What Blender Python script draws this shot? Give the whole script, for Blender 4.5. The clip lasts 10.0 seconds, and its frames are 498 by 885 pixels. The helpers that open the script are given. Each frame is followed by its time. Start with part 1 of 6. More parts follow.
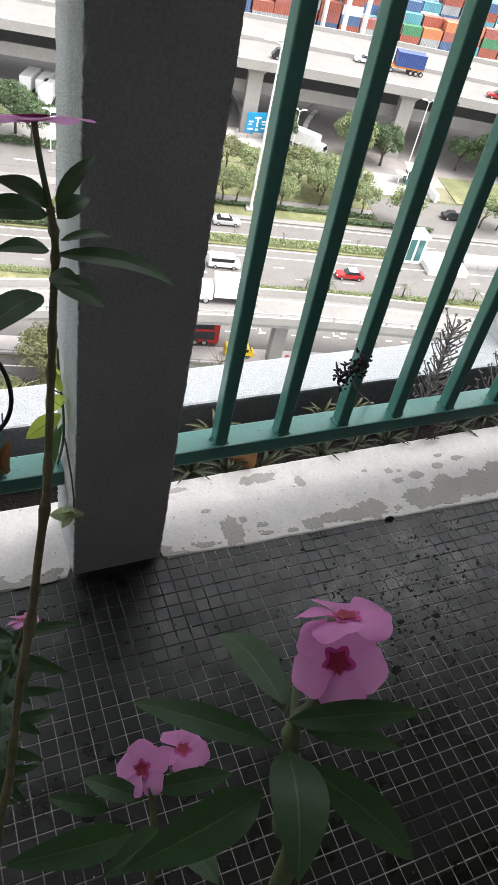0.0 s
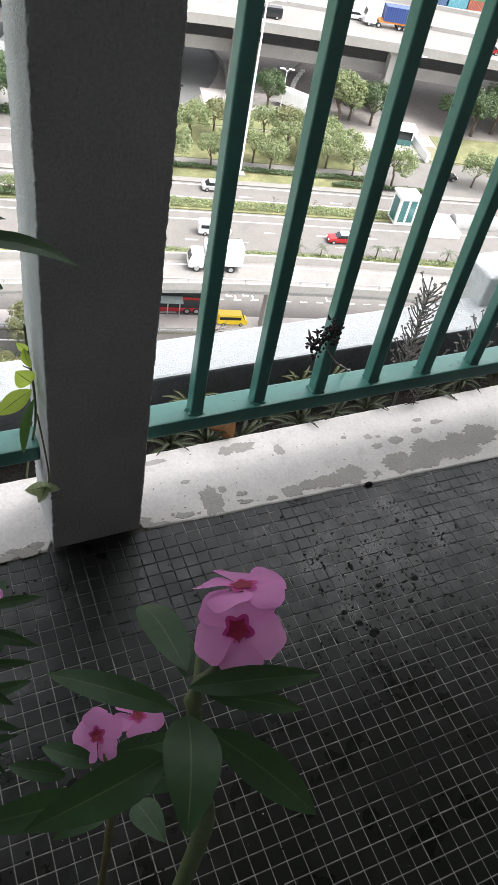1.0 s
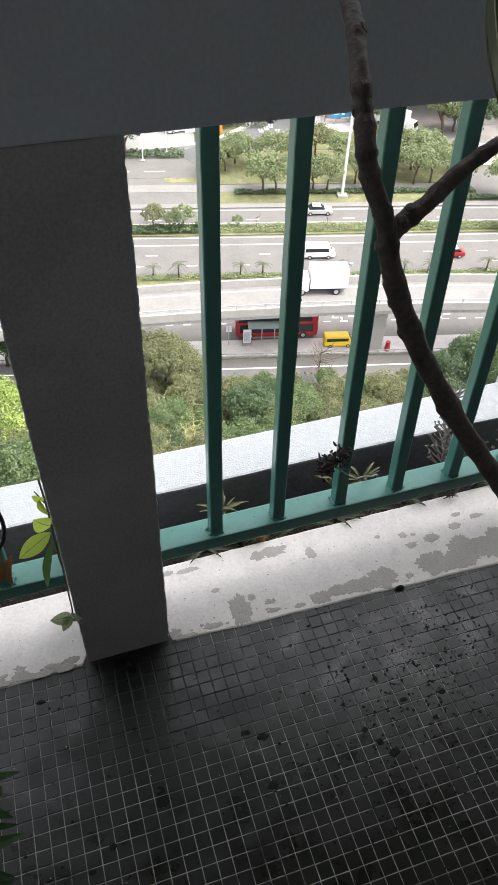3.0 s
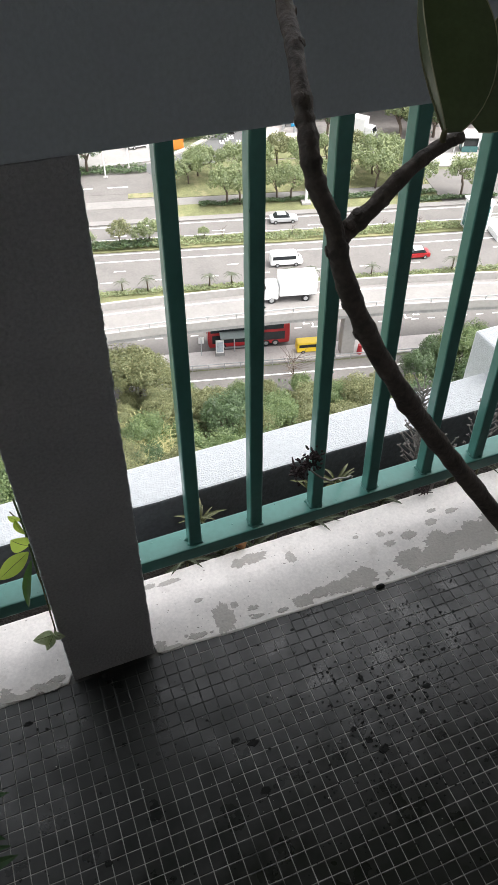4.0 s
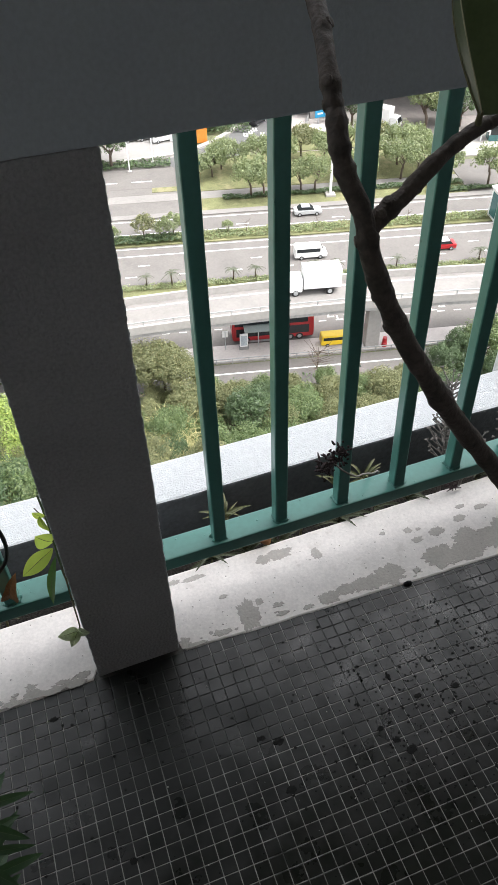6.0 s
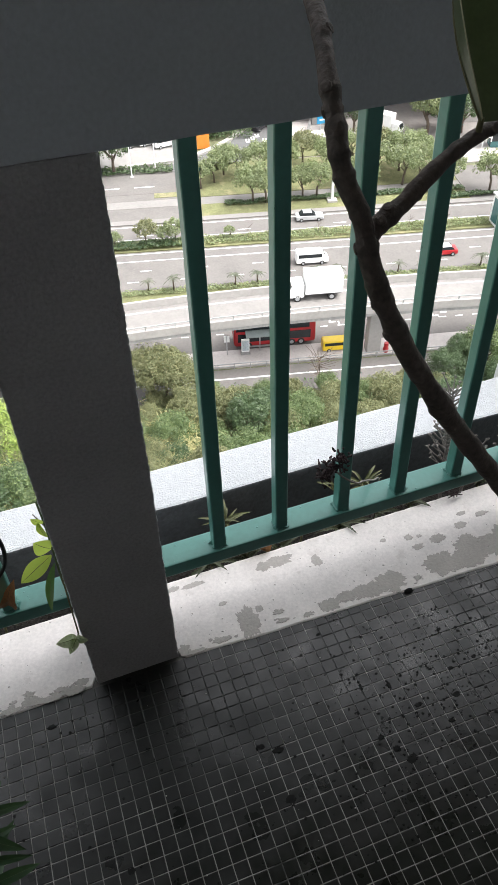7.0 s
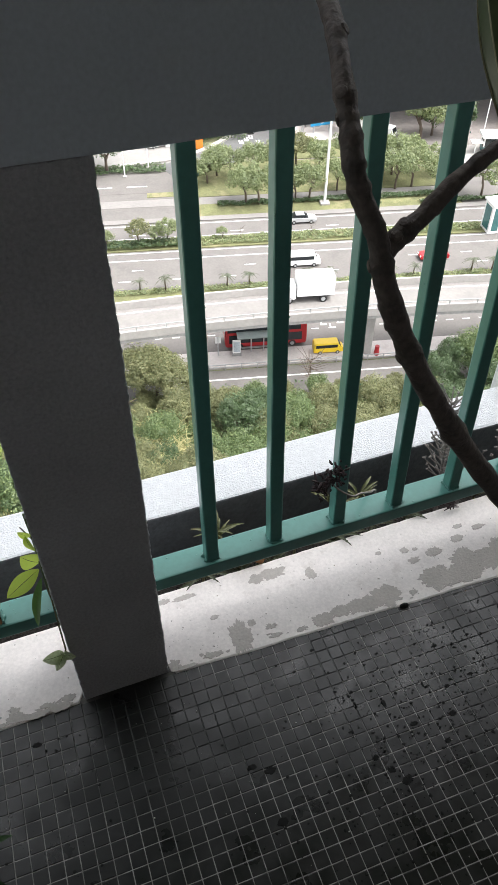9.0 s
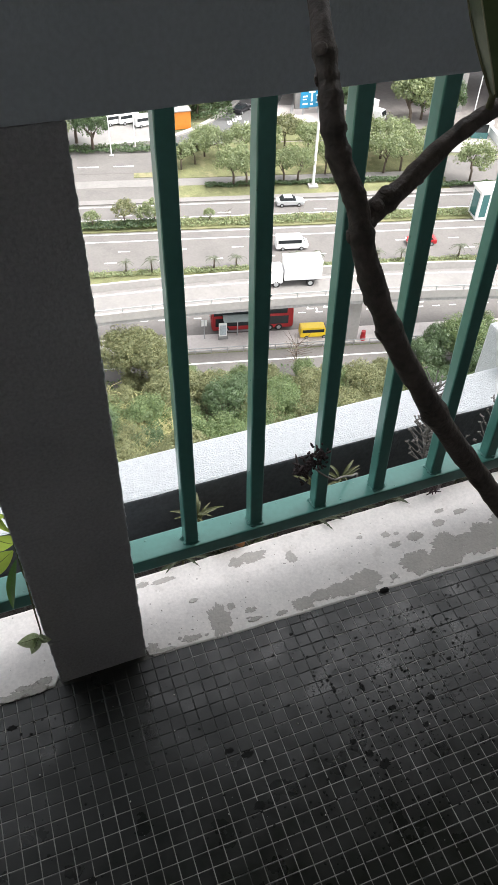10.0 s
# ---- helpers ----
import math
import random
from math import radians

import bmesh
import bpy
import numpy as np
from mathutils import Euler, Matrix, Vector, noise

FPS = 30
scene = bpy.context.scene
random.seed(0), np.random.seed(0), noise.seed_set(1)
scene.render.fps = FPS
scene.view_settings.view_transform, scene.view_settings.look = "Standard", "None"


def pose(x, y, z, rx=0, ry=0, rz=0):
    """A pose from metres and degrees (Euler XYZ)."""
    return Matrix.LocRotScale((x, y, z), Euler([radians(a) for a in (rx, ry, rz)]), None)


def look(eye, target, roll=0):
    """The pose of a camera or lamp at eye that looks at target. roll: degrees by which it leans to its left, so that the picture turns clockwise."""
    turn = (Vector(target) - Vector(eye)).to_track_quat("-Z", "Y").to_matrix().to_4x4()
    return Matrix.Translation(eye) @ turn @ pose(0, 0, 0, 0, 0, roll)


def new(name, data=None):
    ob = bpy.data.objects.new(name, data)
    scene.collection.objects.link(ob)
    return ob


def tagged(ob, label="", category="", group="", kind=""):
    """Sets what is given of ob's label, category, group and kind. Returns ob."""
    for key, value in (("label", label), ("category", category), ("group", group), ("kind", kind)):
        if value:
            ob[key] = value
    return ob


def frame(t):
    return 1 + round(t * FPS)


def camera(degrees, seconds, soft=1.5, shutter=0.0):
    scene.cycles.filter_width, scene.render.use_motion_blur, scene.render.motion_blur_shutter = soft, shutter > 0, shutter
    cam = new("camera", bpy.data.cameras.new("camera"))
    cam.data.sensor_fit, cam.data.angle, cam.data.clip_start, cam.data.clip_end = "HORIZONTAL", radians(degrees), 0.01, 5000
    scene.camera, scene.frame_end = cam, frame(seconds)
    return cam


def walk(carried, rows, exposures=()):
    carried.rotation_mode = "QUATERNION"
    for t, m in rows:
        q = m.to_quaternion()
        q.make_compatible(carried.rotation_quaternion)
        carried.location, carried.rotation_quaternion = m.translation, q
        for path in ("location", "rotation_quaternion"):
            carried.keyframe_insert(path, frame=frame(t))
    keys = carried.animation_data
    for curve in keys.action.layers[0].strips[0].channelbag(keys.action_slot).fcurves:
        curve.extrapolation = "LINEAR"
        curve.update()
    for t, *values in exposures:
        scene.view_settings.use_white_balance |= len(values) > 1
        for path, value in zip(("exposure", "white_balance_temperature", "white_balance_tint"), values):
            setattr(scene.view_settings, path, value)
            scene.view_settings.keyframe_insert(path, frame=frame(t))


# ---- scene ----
# ---- camera ----
cam = camera(38.1, 10.0)
PATH = [
    (0, (-0.3111, -0.6915, 1.0243), (0.3414, 0.3583, -0.1428), 14.2),
    (0.5, (-0.3059, -0.6827, 1.0328), (0.3102, 0.3629, -0.1576), 13.4),
    (1, (-0.2816, -0.7059, 1.0356), (0.3674, 0.2878, -0.1815), 13.56),
    (1.5, (-0.2143, -0.6858, 1.1205), (0.3968, 0.3537, -0.0779), 8.82),
    (2, (-0.1559, -0.6609, 1.1814), (0.2722, 0.4336, -0.047), 6.14),
    (3.5, (-0.109, -0.685, 1.207), (0.406, 0.641, -0.199), 1.2),
    (4, (-0.107, -0.688, 1.21), (0.443, 0.629, -0.191), 1.0),
    (4.5, (-0.105, -0.688, 1.209), (0.424, 0.636, -0.194), 0.3),
    (5, (-0.103, -0.69, 1.211), (0.43, 0.634, -0.191), 0.5),
    (5.5, (-0.101, -0.687, 1.209), (0.421, 0.638, -0.195), -0.2),
    (6, (-0.103, -0.675, 1.201), (0.38, 0.655, -0.213), -1.0),
    (7.5, (-0.098, -0.667, 1.199), (0.384, 0.681, -0.197), -0.9),
    (8, (-0.107, -0.652, 1.2), (0.344, 0.709, -0.195), -1.5),
    (8.5, (-0.102, -0.641, 1.188), (0.384, 0.677, -0.235), 0.0),
    (9, (-0.095, -0.636, 1.189), (0.415, 0.697, -0.213), 0.5),
    (9.5, (-0.089, -0.628, 1.182), (0.429, 0.68, -0.24), 1.7),
    (10, (-0.084, -0.629, 1.174), (0.453, 0.659, -0.258), 2.3),
]
walk(cam, [(t, look(eye, target, roll)) for t, eye, target, roll in PATH], exposures=[(0.0, 2.13), (0.5, 2.28), (1.0, 2.2), (1.5, 2.14), (2.0, 2.15), (3.5, 2.08), (10.0, 2.08)])

# ---- light: bright overcast day ----
SUN_EL, SUN_AZ = 62.0, 122.0
world = bpy.data.worlds.new("overcast_sky")
scene.world = world
world.use_nodes = True
wn = world.node_tree
sky = wn.nodes.new("ShaderNodeTexSky")
sky.sky_type, sky.sun_disc = "NISHITA", False
sky.sun_elevation, sky.sun_rotation = radians(SUN_EL), radians(SUN_AZ)
sky.dust_density, sky.air_density, sky.ozone_density = 6.0, 1.0, 1.0
hsv = wn.nodes.new("ShaderNodeHueSaturation")
hsv.inputs["Saturation"].default_value = 0.17
wn.links.new(sky.outputs[0], hsv.inputs["Color"])
wn.links.new(hsv.outputs[0], wn.nodes["Background"].inputs["Color"])
wn.nodes["Background"].inputs["Strength"].default_value = 0.15
sun = new("sun", bpy.data.lights.new("sun", "SUN"))
sun.data.energy, sun.data.angle, sun.data.color = 0.5, radians(40), (1.0, 0.97, 0.92)
# the veiled sun stands high behind the tower, to one side
_a, _e = radians(SUN_AZ), radians(SUN_EL)
sun.matrix_world = look((0, 0, 0), (-math.sin(_a) * math.cos(_e), -math.cos(_a) * math.cos(_e), -math.sin(_e)))


# ---- materials ----
def mat(name, base, rough=0.7, metal=0.0, vary=0.25, scale=8.0, fine=60.0, bump=0.2, dist=0.004, dark=None, spec=0.5,
        stain=0.0, stain_scale=2.0, stain_col=(0.05, 0.045, 0.04), per=0.0, trans=0.0, cut=0.55):
    """A surface with large and small variation, optional stains, and relief."""
    m = bpy.data.materials.new(name)
    m.use_nodes = True
    nt = m.node_tree
    p = nt.nodes["Principled BSDF"]
    n1 = nt.nodes.new("ShaderNodeTexNoise")
    n1.inputs["Scale"].default_value, n1.inputs["Detail"].default_value = scale, 5
    n2 = nt.nodes.new("ShaderNodeTexNoise")
    n2.inputs["Scale"].default_value, n2.inputs["Detail"].default_value = fine, 4
    geo = nt.nodes.new("ShaderNodeNewGeometry")
    for n in (n1, n2):
        nt.links.new(geo.outputs["Position"], n.inputs["Vector"])
    mix = nt.nodes.new("ShaderNodeMix")
    mix.data_type = "RGBA"
    d = dark or tuple(c * (1 - vary) for c in base)
    l = tuple(min(1, c * (1 + vary * 0.6)) for c in base)
    mix.inputs[6].default_value, mix.inputs[7].default_value = (*d, 1), (*l, 1)
    r1 = nt.nodes.new("ShaderNodeMath")
    r1.operation = "MULTIPLY_ADD"
    r1.inputs[1].default_value, r1.inputs[2].default_value = 0.5, 0.0
    nt.links.new(n2.outputs["Fac"], r1.inputs[0])
    r2 = nt.nodes.new("ShaderNodeMath")
    r2.operation = "MULTIPLY_ADD"
    r2.inputs[1].default_value = 0.5
    nt.links.new(n1.outputs["Fac"], r2.inputs[0])
    nt.links.new(r1.outputs[0], r2.inputs[2])
    ramp = nt.nodes.new("ShaderNodeMapRange")
    ramp.inputs[1].default_value, ramp.inputs[2].default_value = 0.32, 0.68
    nt.links.new(r2.outputs[0], ramp.inputs[0])
    nt.links.new(ramp.outputs[0], mix.inputs[0])
    col = mix.outputs[2]
    if stain > 0:
        n3 = nt.nodes.new("ShaderNodeTexNoise")
        n3.inputs["Scale"].default_value, n3.inputs["Detail"].default_value = stain_scale, 9
        n3.inputs["Roughness"].default_value = 0.65
        nt.links.new(geo.outputs["Position"], n3.inputs["Vector"])
        mr = nt.nodes.new("ShaderNodeMapRange")
        mr.inputs[1].default_value, mr.inputs[2].default_value, mr.inputs[4].default_value = cut, cut + 0.08, stain
        nt.links.new(n3.outputs["Fac"], mr.inputs[0])
        m3 = nt.nodes.new("ShaderNodeMix")
        m3.data_type = "RGBA"
        m3.inputs[7].default_value = (*stain_col, 1)
        nt.links.new(mr.outputs[0], m3.inputs[0])
        nt.links.new(col, m3.inputs[6])
        col = m3.outputs[2]
    if per > 0:
        oi = nt.nodes.new("ShaderNodeObjectInfo")
        hs = nt.nodes.new("ShaderNodeHueSaturation")
        mp = nt.nodes.new("ShaderNodeMapRange")
        mp.inputs[3].default_value, mp.inputs[4].default_value = 1 - per, 1 + per
        nt.links.new(oi.outputs["Random"], mp.inputs[0])
        nt.links.new(mp.outputs[0], hs.inputs["Value"])
        nt.links.new(col, hs.inputs["Color"])
        col = hs.outputs[0]
    nt.links.new(col, p.inputs["Base Color"])
    p.inputs["Roughness"].default_value, p.inputs["Metallic"].default_value = rough, metal
    p.inputs["Specular IOR Level"].default_value = spec
    if trans > 0:
        p.inputs["Transmission Weight"].default_value = trans
    if bump > 0:
        b = nt.nodes.new("ShaderNodeBump")
        b.inputs["Strength"].default_value, b.inputs["Distance"].default_value = bump, dist
        nt.links.new(n2.outputs["Fac"], b.inputs["Height"])
        nt.links.new(b.outputs[0], p.inputs["Normal"])
    return m


def damp_and_shade(m, centre, radius, col=(0.012, 0.012, 0.012), dulling=None):
    """A dark patch with a soft ragged outline on the floor: damp stain, or painted shade further in."""
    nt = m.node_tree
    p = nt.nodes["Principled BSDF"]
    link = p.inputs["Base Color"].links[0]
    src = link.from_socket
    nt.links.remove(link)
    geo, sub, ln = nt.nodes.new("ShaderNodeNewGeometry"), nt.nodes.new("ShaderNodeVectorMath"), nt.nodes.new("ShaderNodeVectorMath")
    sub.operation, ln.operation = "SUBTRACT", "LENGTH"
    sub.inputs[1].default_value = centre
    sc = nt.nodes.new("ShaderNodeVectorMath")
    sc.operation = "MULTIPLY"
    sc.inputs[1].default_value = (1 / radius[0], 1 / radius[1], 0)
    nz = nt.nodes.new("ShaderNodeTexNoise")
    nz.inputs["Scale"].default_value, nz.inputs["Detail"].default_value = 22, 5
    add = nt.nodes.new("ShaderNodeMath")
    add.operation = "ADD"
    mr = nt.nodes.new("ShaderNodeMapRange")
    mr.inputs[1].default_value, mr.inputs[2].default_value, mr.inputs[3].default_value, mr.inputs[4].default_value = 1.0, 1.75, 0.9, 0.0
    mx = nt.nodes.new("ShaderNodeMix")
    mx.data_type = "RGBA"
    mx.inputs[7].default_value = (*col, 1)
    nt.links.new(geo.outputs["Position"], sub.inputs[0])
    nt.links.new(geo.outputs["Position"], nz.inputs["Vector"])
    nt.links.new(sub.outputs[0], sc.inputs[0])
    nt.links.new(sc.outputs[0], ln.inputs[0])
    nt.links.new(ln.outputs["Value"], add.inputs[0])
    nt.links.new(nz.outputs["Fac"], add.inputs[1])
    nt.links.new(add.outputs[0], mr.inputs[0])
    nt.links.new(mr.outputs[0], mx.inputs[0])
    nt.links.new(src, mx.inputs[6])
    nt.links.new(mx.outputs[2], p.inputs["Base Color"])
    if dulling is not None:
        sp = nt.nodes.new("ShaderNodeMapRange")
        sp.inputs[3].default_value, sp.inputs[4].default_value = 1.0, dulling
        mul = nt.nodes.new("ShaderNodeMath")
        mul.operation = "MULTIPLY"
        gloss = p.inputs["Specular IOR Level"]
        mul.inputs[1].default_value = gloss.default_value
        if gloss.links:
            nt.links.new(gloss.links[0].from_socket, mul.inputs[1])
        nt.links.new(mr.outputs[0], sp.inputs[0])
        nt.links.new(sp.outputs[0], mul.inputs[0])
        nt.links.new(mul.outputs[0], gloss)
    return m


def worn_gloss(m, low=0.24, high=0.5, scale=16):
    """Lets the gloss come and go in patches where feet and dirt have dulled it."""
    nt = m.node_tree
    geo, nz, mr = nt.nodes.new("ShaderNodeNewGeometry"), nt.nodes.new("ShaderNodeTexNoise"), nt.nodes.new("ShaderNodeMapRange")
    nz.inputs["Scale"].default_value, nz.inputs["Detail"].default_value = scale, 7
    mr.inputs[1].default_value, mr.inputs[2].default_value, mr.inputs[3].default_value, mr.inputs[4].default_value = 0.35, 0.65, low, high
    nt.links.new(geo.outputs["Position"], nz.inputs["Vector"])
    nt.links.new(nz.outputs["Fac"], mr.inputs[0])
    nt.links.new(mr.outputs[0], nt.nodes["Principled BSDF"].inputs["Roughness"])


def island(m, amount=0.25, hue=0.02):
    """Lets each loose piece of a mesh differ a little in brightness and hue."""
    nt = m.node_tree
    p = nt.nodes["Principled BSDF"]
    link = p.inputs["Base Color"].links[0]
    src = link.from_socket
    nt.links.remove(link)
    geo = nt.nodes.new("ShaderNodeNewGeometry")
    hs = nt.nodes.new("ShaderNodeHueSaturation")
    a, b = nt.nodes.new("ShaderNodeMapRange"), nt.nodes.new("ShaderNodeMapRange")
    a.inputs[3].default_value, a.inputs[4].default_value = 1 - amount, 1 + amount
    b.inputs[3].default_value, b.inputs[4].default_value = 0.5 + hue, 0.5 - hue
    nt.links.new(geo.outputs["Random Per Island"], a.inputs[0])
    nt.links.new(geo.outputs["Random Per Island"], b.inputs[0])
    nt.links.new(a.outputs[0], hs.inputs["Value"])
    nt.links.new(b.outputs[0], hs.inputs["Hue"])
    nt.links.new(src, hs.inputs["Color"])
    nt.links.new(hs.outputs[0], p.inputs["Base Color"])
    return m


M_TILE = mat("dark_mosaic", (0.0205, 0.0182, 0.0190), 0.32, spec=0.66, dark=(0.0085, 0.0110, 0.0098), vary=0.6, scale=7, fine=120, bump=0.2, dist=0.001, per=0.16, stain=0.85, stain_scale=20, stain_col=(0.014, 0.014, 0.014), cut=0.57)
M_GROUT = mat("pale_grout", (0.34, 0.33, 0.31), 0.9, vary=0.55, scale=9, fine=90, bump=0.2, dist=0.001, stain=0.92, stain_scale=5, stain_col=(0.025, 0.025, 0.025), cut=0.53)
M_COLUMN = mat("grey_emulsion", (0.47, 0.47, 0.475), 0.85, vary=0.24, scale=5, fine=210, bump=1.0, dist=0.005)
M_BEAM = mat("blue_grey_emulsion", (0.55, 0.595, 0.635), 0.85, vary=0.12, scale=4, fine=190, bump=0.5, dist=0.002)
M_RENDER = mat("pebbled_white_render", (0.63, 0.645, 0.665), 0.9, vary=0.13, scale=70, fine=300, bump=0.7, dist=0.005)
M_KERB = mat("worn_white_paint", (0.79, 0.745, 0.715), 0.75, vary=0.16, scale=14, fine=190, bump=0.3, dist=0.0012, stain=0.35, stain_scale=26, stain_col=(0.52, 0.47, 0.43), cut=0.585)
M_SCREED = mat("bare_grey_screed", (0.45, 0.42, 0.39), 0.9, vary=0.15, scale=20, fine=220, bump=0.5, dist=0.0015, stain=0.4, stain_scale=90, stain_col=(0.18, 0.17, 0.16), cut=0.62)
M_TROUGH = mat("shade_dark_concrete", (0.12, 0.125, 0.135), 0.9, vary=0.35, scale=12, fine=120, bump=0.5, dist=0.003)
M_SOIL = mat("dark_soil", (0.03, 0.026, 0.022), 0.95, vary=0.5, scale=30, fine=150, bump=0.9, dist=0.01)
M_GREEN = mat("green_gloss_paint", (0.082, 0.24, 0.205), 0.28, vary=0.12, scale=10, fine=110, bump=0.12, dist=0.0012, stain=0.6, stain_scale=35, stain_col=(0.012, 0.03, 0.028), cut=0.68)
M_WALL = mat("corridor_paint", (0.25, 0.25, 0.255), 0.85, vary=0.1, scale=2, fine=90, bump=0.2)
M_ASPHALT = mat("pale_asphalt", (0.124, 0.115, 0.109), 0.9, vary=0.16, scale=0.35, fine=3.0, bump=0.1, dist=0.02, stain=0.3, stain_scale=0.25, stain_col=(0.075, 0.073, 0.07))
M_CONCRETE = mat("road_concrete", (0.31, 0.295, 0.28), 0.85, vary=0.14, scale=0.4, fine=2.5, bump=0.1, dist=0.02, stain=0.35, stain_scale=0.5, stain_col=(0.25, 0.24, 0.23))
M_DECK = mat("worn_deck_concrete", (0.175, 0.166, 0.158), 0.9, vary=0.16, scale=0.3, fine=2.5, bump=0.1, dist=0.02, stain=0.35, stain_scale=0.4, stain_col=(0.13, 0.125, 0.12))
M_DARKCONC = mat("weathered_concrete", (0.25, 0.245, 0.24), 0.9, vary=0.25, scale=0.5, fine=3, bump=0.1, dist=0.02, stain=0.5, stain_scale=0.5, stain_col=(0.12, 0.12, 0.12))
M_LINE = mat("road_paint_white", (0.75, 0.75, 0.73), 0.8, vary=0.15, scale=2, fine=9, bump=0)
M_GRASS = mat("dry_grass", (0.13, 0.135, 0.06), 0.95, vary=0.45, scale=0.5, fine=5, bump=0.6, dist=0.1, stain=0.6, stain_scale=0.25, stain_col=(0.22, 0.19, 0.11))
M_EARTH = mat("scrub_ground", (0.10, 0.11, 0.055), 0.95, vary=0.5, scale=0.2, fine=2.5, bump=0.4, dist=0.1, stain=0.5, stain_scale=0.1, stain_col=(0.2, 0.17, 0.12))

# ---- mesh helpers ----
def box_bm(bm, x0, x1, y0, y1, z0, z1):
    v = [bm.verts.new(c) for c in ((x0, y0, z0), (x1, y0, z0), (x1, y1, z0), (x0, y1, z0), (x0, y0, z1), (x1, y0, z1), (x1, y1, z1), (x0, y1, z1))]
    return [bm.faces.new([v[i] for i in q]) for q in ((3, 2, 1, 0), (4, 5, 6, 7), (0, 1, 5, 4), (1, 2, 6, 5), (2, 3, 7, 6), (3, 0, 4, 7))]


def box(x0, x1, y0, y1, z0, z1, bevel=0.0, seg=2):
    bm = bmesh.new()
    box_bm(bm, x0, x1, y0, y1, z0, z1)
    if bevel:
        bmesh.ops.bevel(bm, geom=bm.edges[:], offset=bevel, segments=seg, affect="EDGES", profile=0.6)
    return bm


def mesh_of(name, bm, material, smooth=False):
    me = bpy.data.meshes.new(name)
    bm.normal_update()
    bm.to_mesh(me)
    bm.free()
    for m in material if isinstance(material, (list, tuple)) else [material]:
        me.materials.append(m)
    if smooth:
        for f in me.polygons:
            f.use_smooth = True
    return me


def thing(name, bm=None, material=None, label="", category="", group="", kind="", smooth=False, at=None):
    ob = new(name, mesh_of(name, bm, material, smooth) if bm is not None else None)
    if at is not None:
        ob.matrix_world = at
    return tagged(ob, label, category, group, kind)


def part(name, bm, material, parent, label="", smooth=False, at=None):
    ob = new(name, bm if isinstance(bm, bpy.types.Mesh) else mesh_of(name, bm, material, smooth))
    ob.parent = parent
    if at is not None:
        ob.matrix_basis = at
    if label:
        tagged(ob, label)
    return ob


def tube(bm, pts, radii, sides=8, cap=True):
    """A tapered tube along points."""
    rings = []
    up = Vector((0.31, 0.17, 0.93))
    n = len(pts)
    for i, p in enumerate(pts):
        d = (Vector(pts[min(i + 1, n - 1)]) - Vector(pts[max(i - 1, 0)])).normalized()
        a = d.cross(up)
        if a.length < 1e-3:
            a = d.cross(Vector((1, 0, 0)))
        a.normalize()
        b = d.cross(a)
        r = radii[i] if isinstance(radii, (list, tuple)) else radii
        rings.append([bm.verts.new(Vector(p) + r * (math.cos(k * math.tau / sides) * a + math.sin(k * math.tau / sides) * b)) for k in range(sides)])
    for q, s in zip(rings, rings[1:]):
        for k in range(sides):
            bm.faces.new((q[k], q[(k + 1) % sides], s[(k + 1) % sides], s[k]))
    if cap:
        bm.faces.new(rings[0][::-1])
        bm.faces.new(rings[-1])


def smooth_path(pts, per=6):
    """Catmull-Rom points through pts."""
    p = [Vector(q) for q in pts]
    p = [2 * p[0] - p[1]] + p + [2 * p[-1] - p[-2]]
    out = []
    for i in range(1, len(p) - 2):
        for k in range(per):
            t = k / per
            out.append(0.5 * (2 * p[i] + (p[i + 1] - p[i - 1]) * t + (2 * p[i - 1] - 5 * p[i] + 4 * p[i + 1] - p[i + 2]) * t * t + (3 * p[i] - p[i - 1] - 3 * p[i + 1] + p[i + 2]) * t ** 3))
    return out + [p[-2]]


# ---- the gallery ----
GX0, GX1, GY0, CEIL = -3.2, 4.2, -1.45, 2.3
BEAM_Z, BEAM_TOP, DEPTH = 0.923, 1.18, 0.125


def worn_box(x0, x1, y0, y1, z0, z1, step, amount, seed, bevel=0.004, zstep=0.0):
    """A plastered block with slightly uneven edges."""
    bm = box(x0, x1, y0, y1, z0, z1)
    for ax, lo, hi in ((0, x0, x1), (1, y0, y1), (2, z0, z1)):
        k = max(1, int((hi - lo) / (step if ax < 2 else zstep or step)))
        for i in range(1, k):
            co, no = [0, 0, 0], [0, 0, 0]
            co[ax], no[ax] = lo + (hi - lo) * i / k, 1
            bmesh.ops.bisect_plane(bm, geom=bm.verts[:] + bm.edges[:] + bm.faces[:], plane_co=co, plane_no=no)
    edges = [e for e in bm.edges if len(e.link_faces) == 2 and e.calc_face_angle(0) > 0.5]
    bmesh.ops.bevel(bm, geom=edges, offset=bevel, segments=2, affect="EDGES", profile=0.5)
    for v in bm.verts:
        v.co += noise.noise_vector(v.co * 42 + Vector((seed, 0, 0))) * amount * (0.4 if zstep else 1)
        if zstep and min(abs(v.co.x - x0), abs(v.co.x - x1)) < 0.007 and min(abs(v.co.y - y0), abs(v.co.y - y1)) < 0.007:
            v.co += noise.noise_vector(v.co * 170) * amount
    return bm


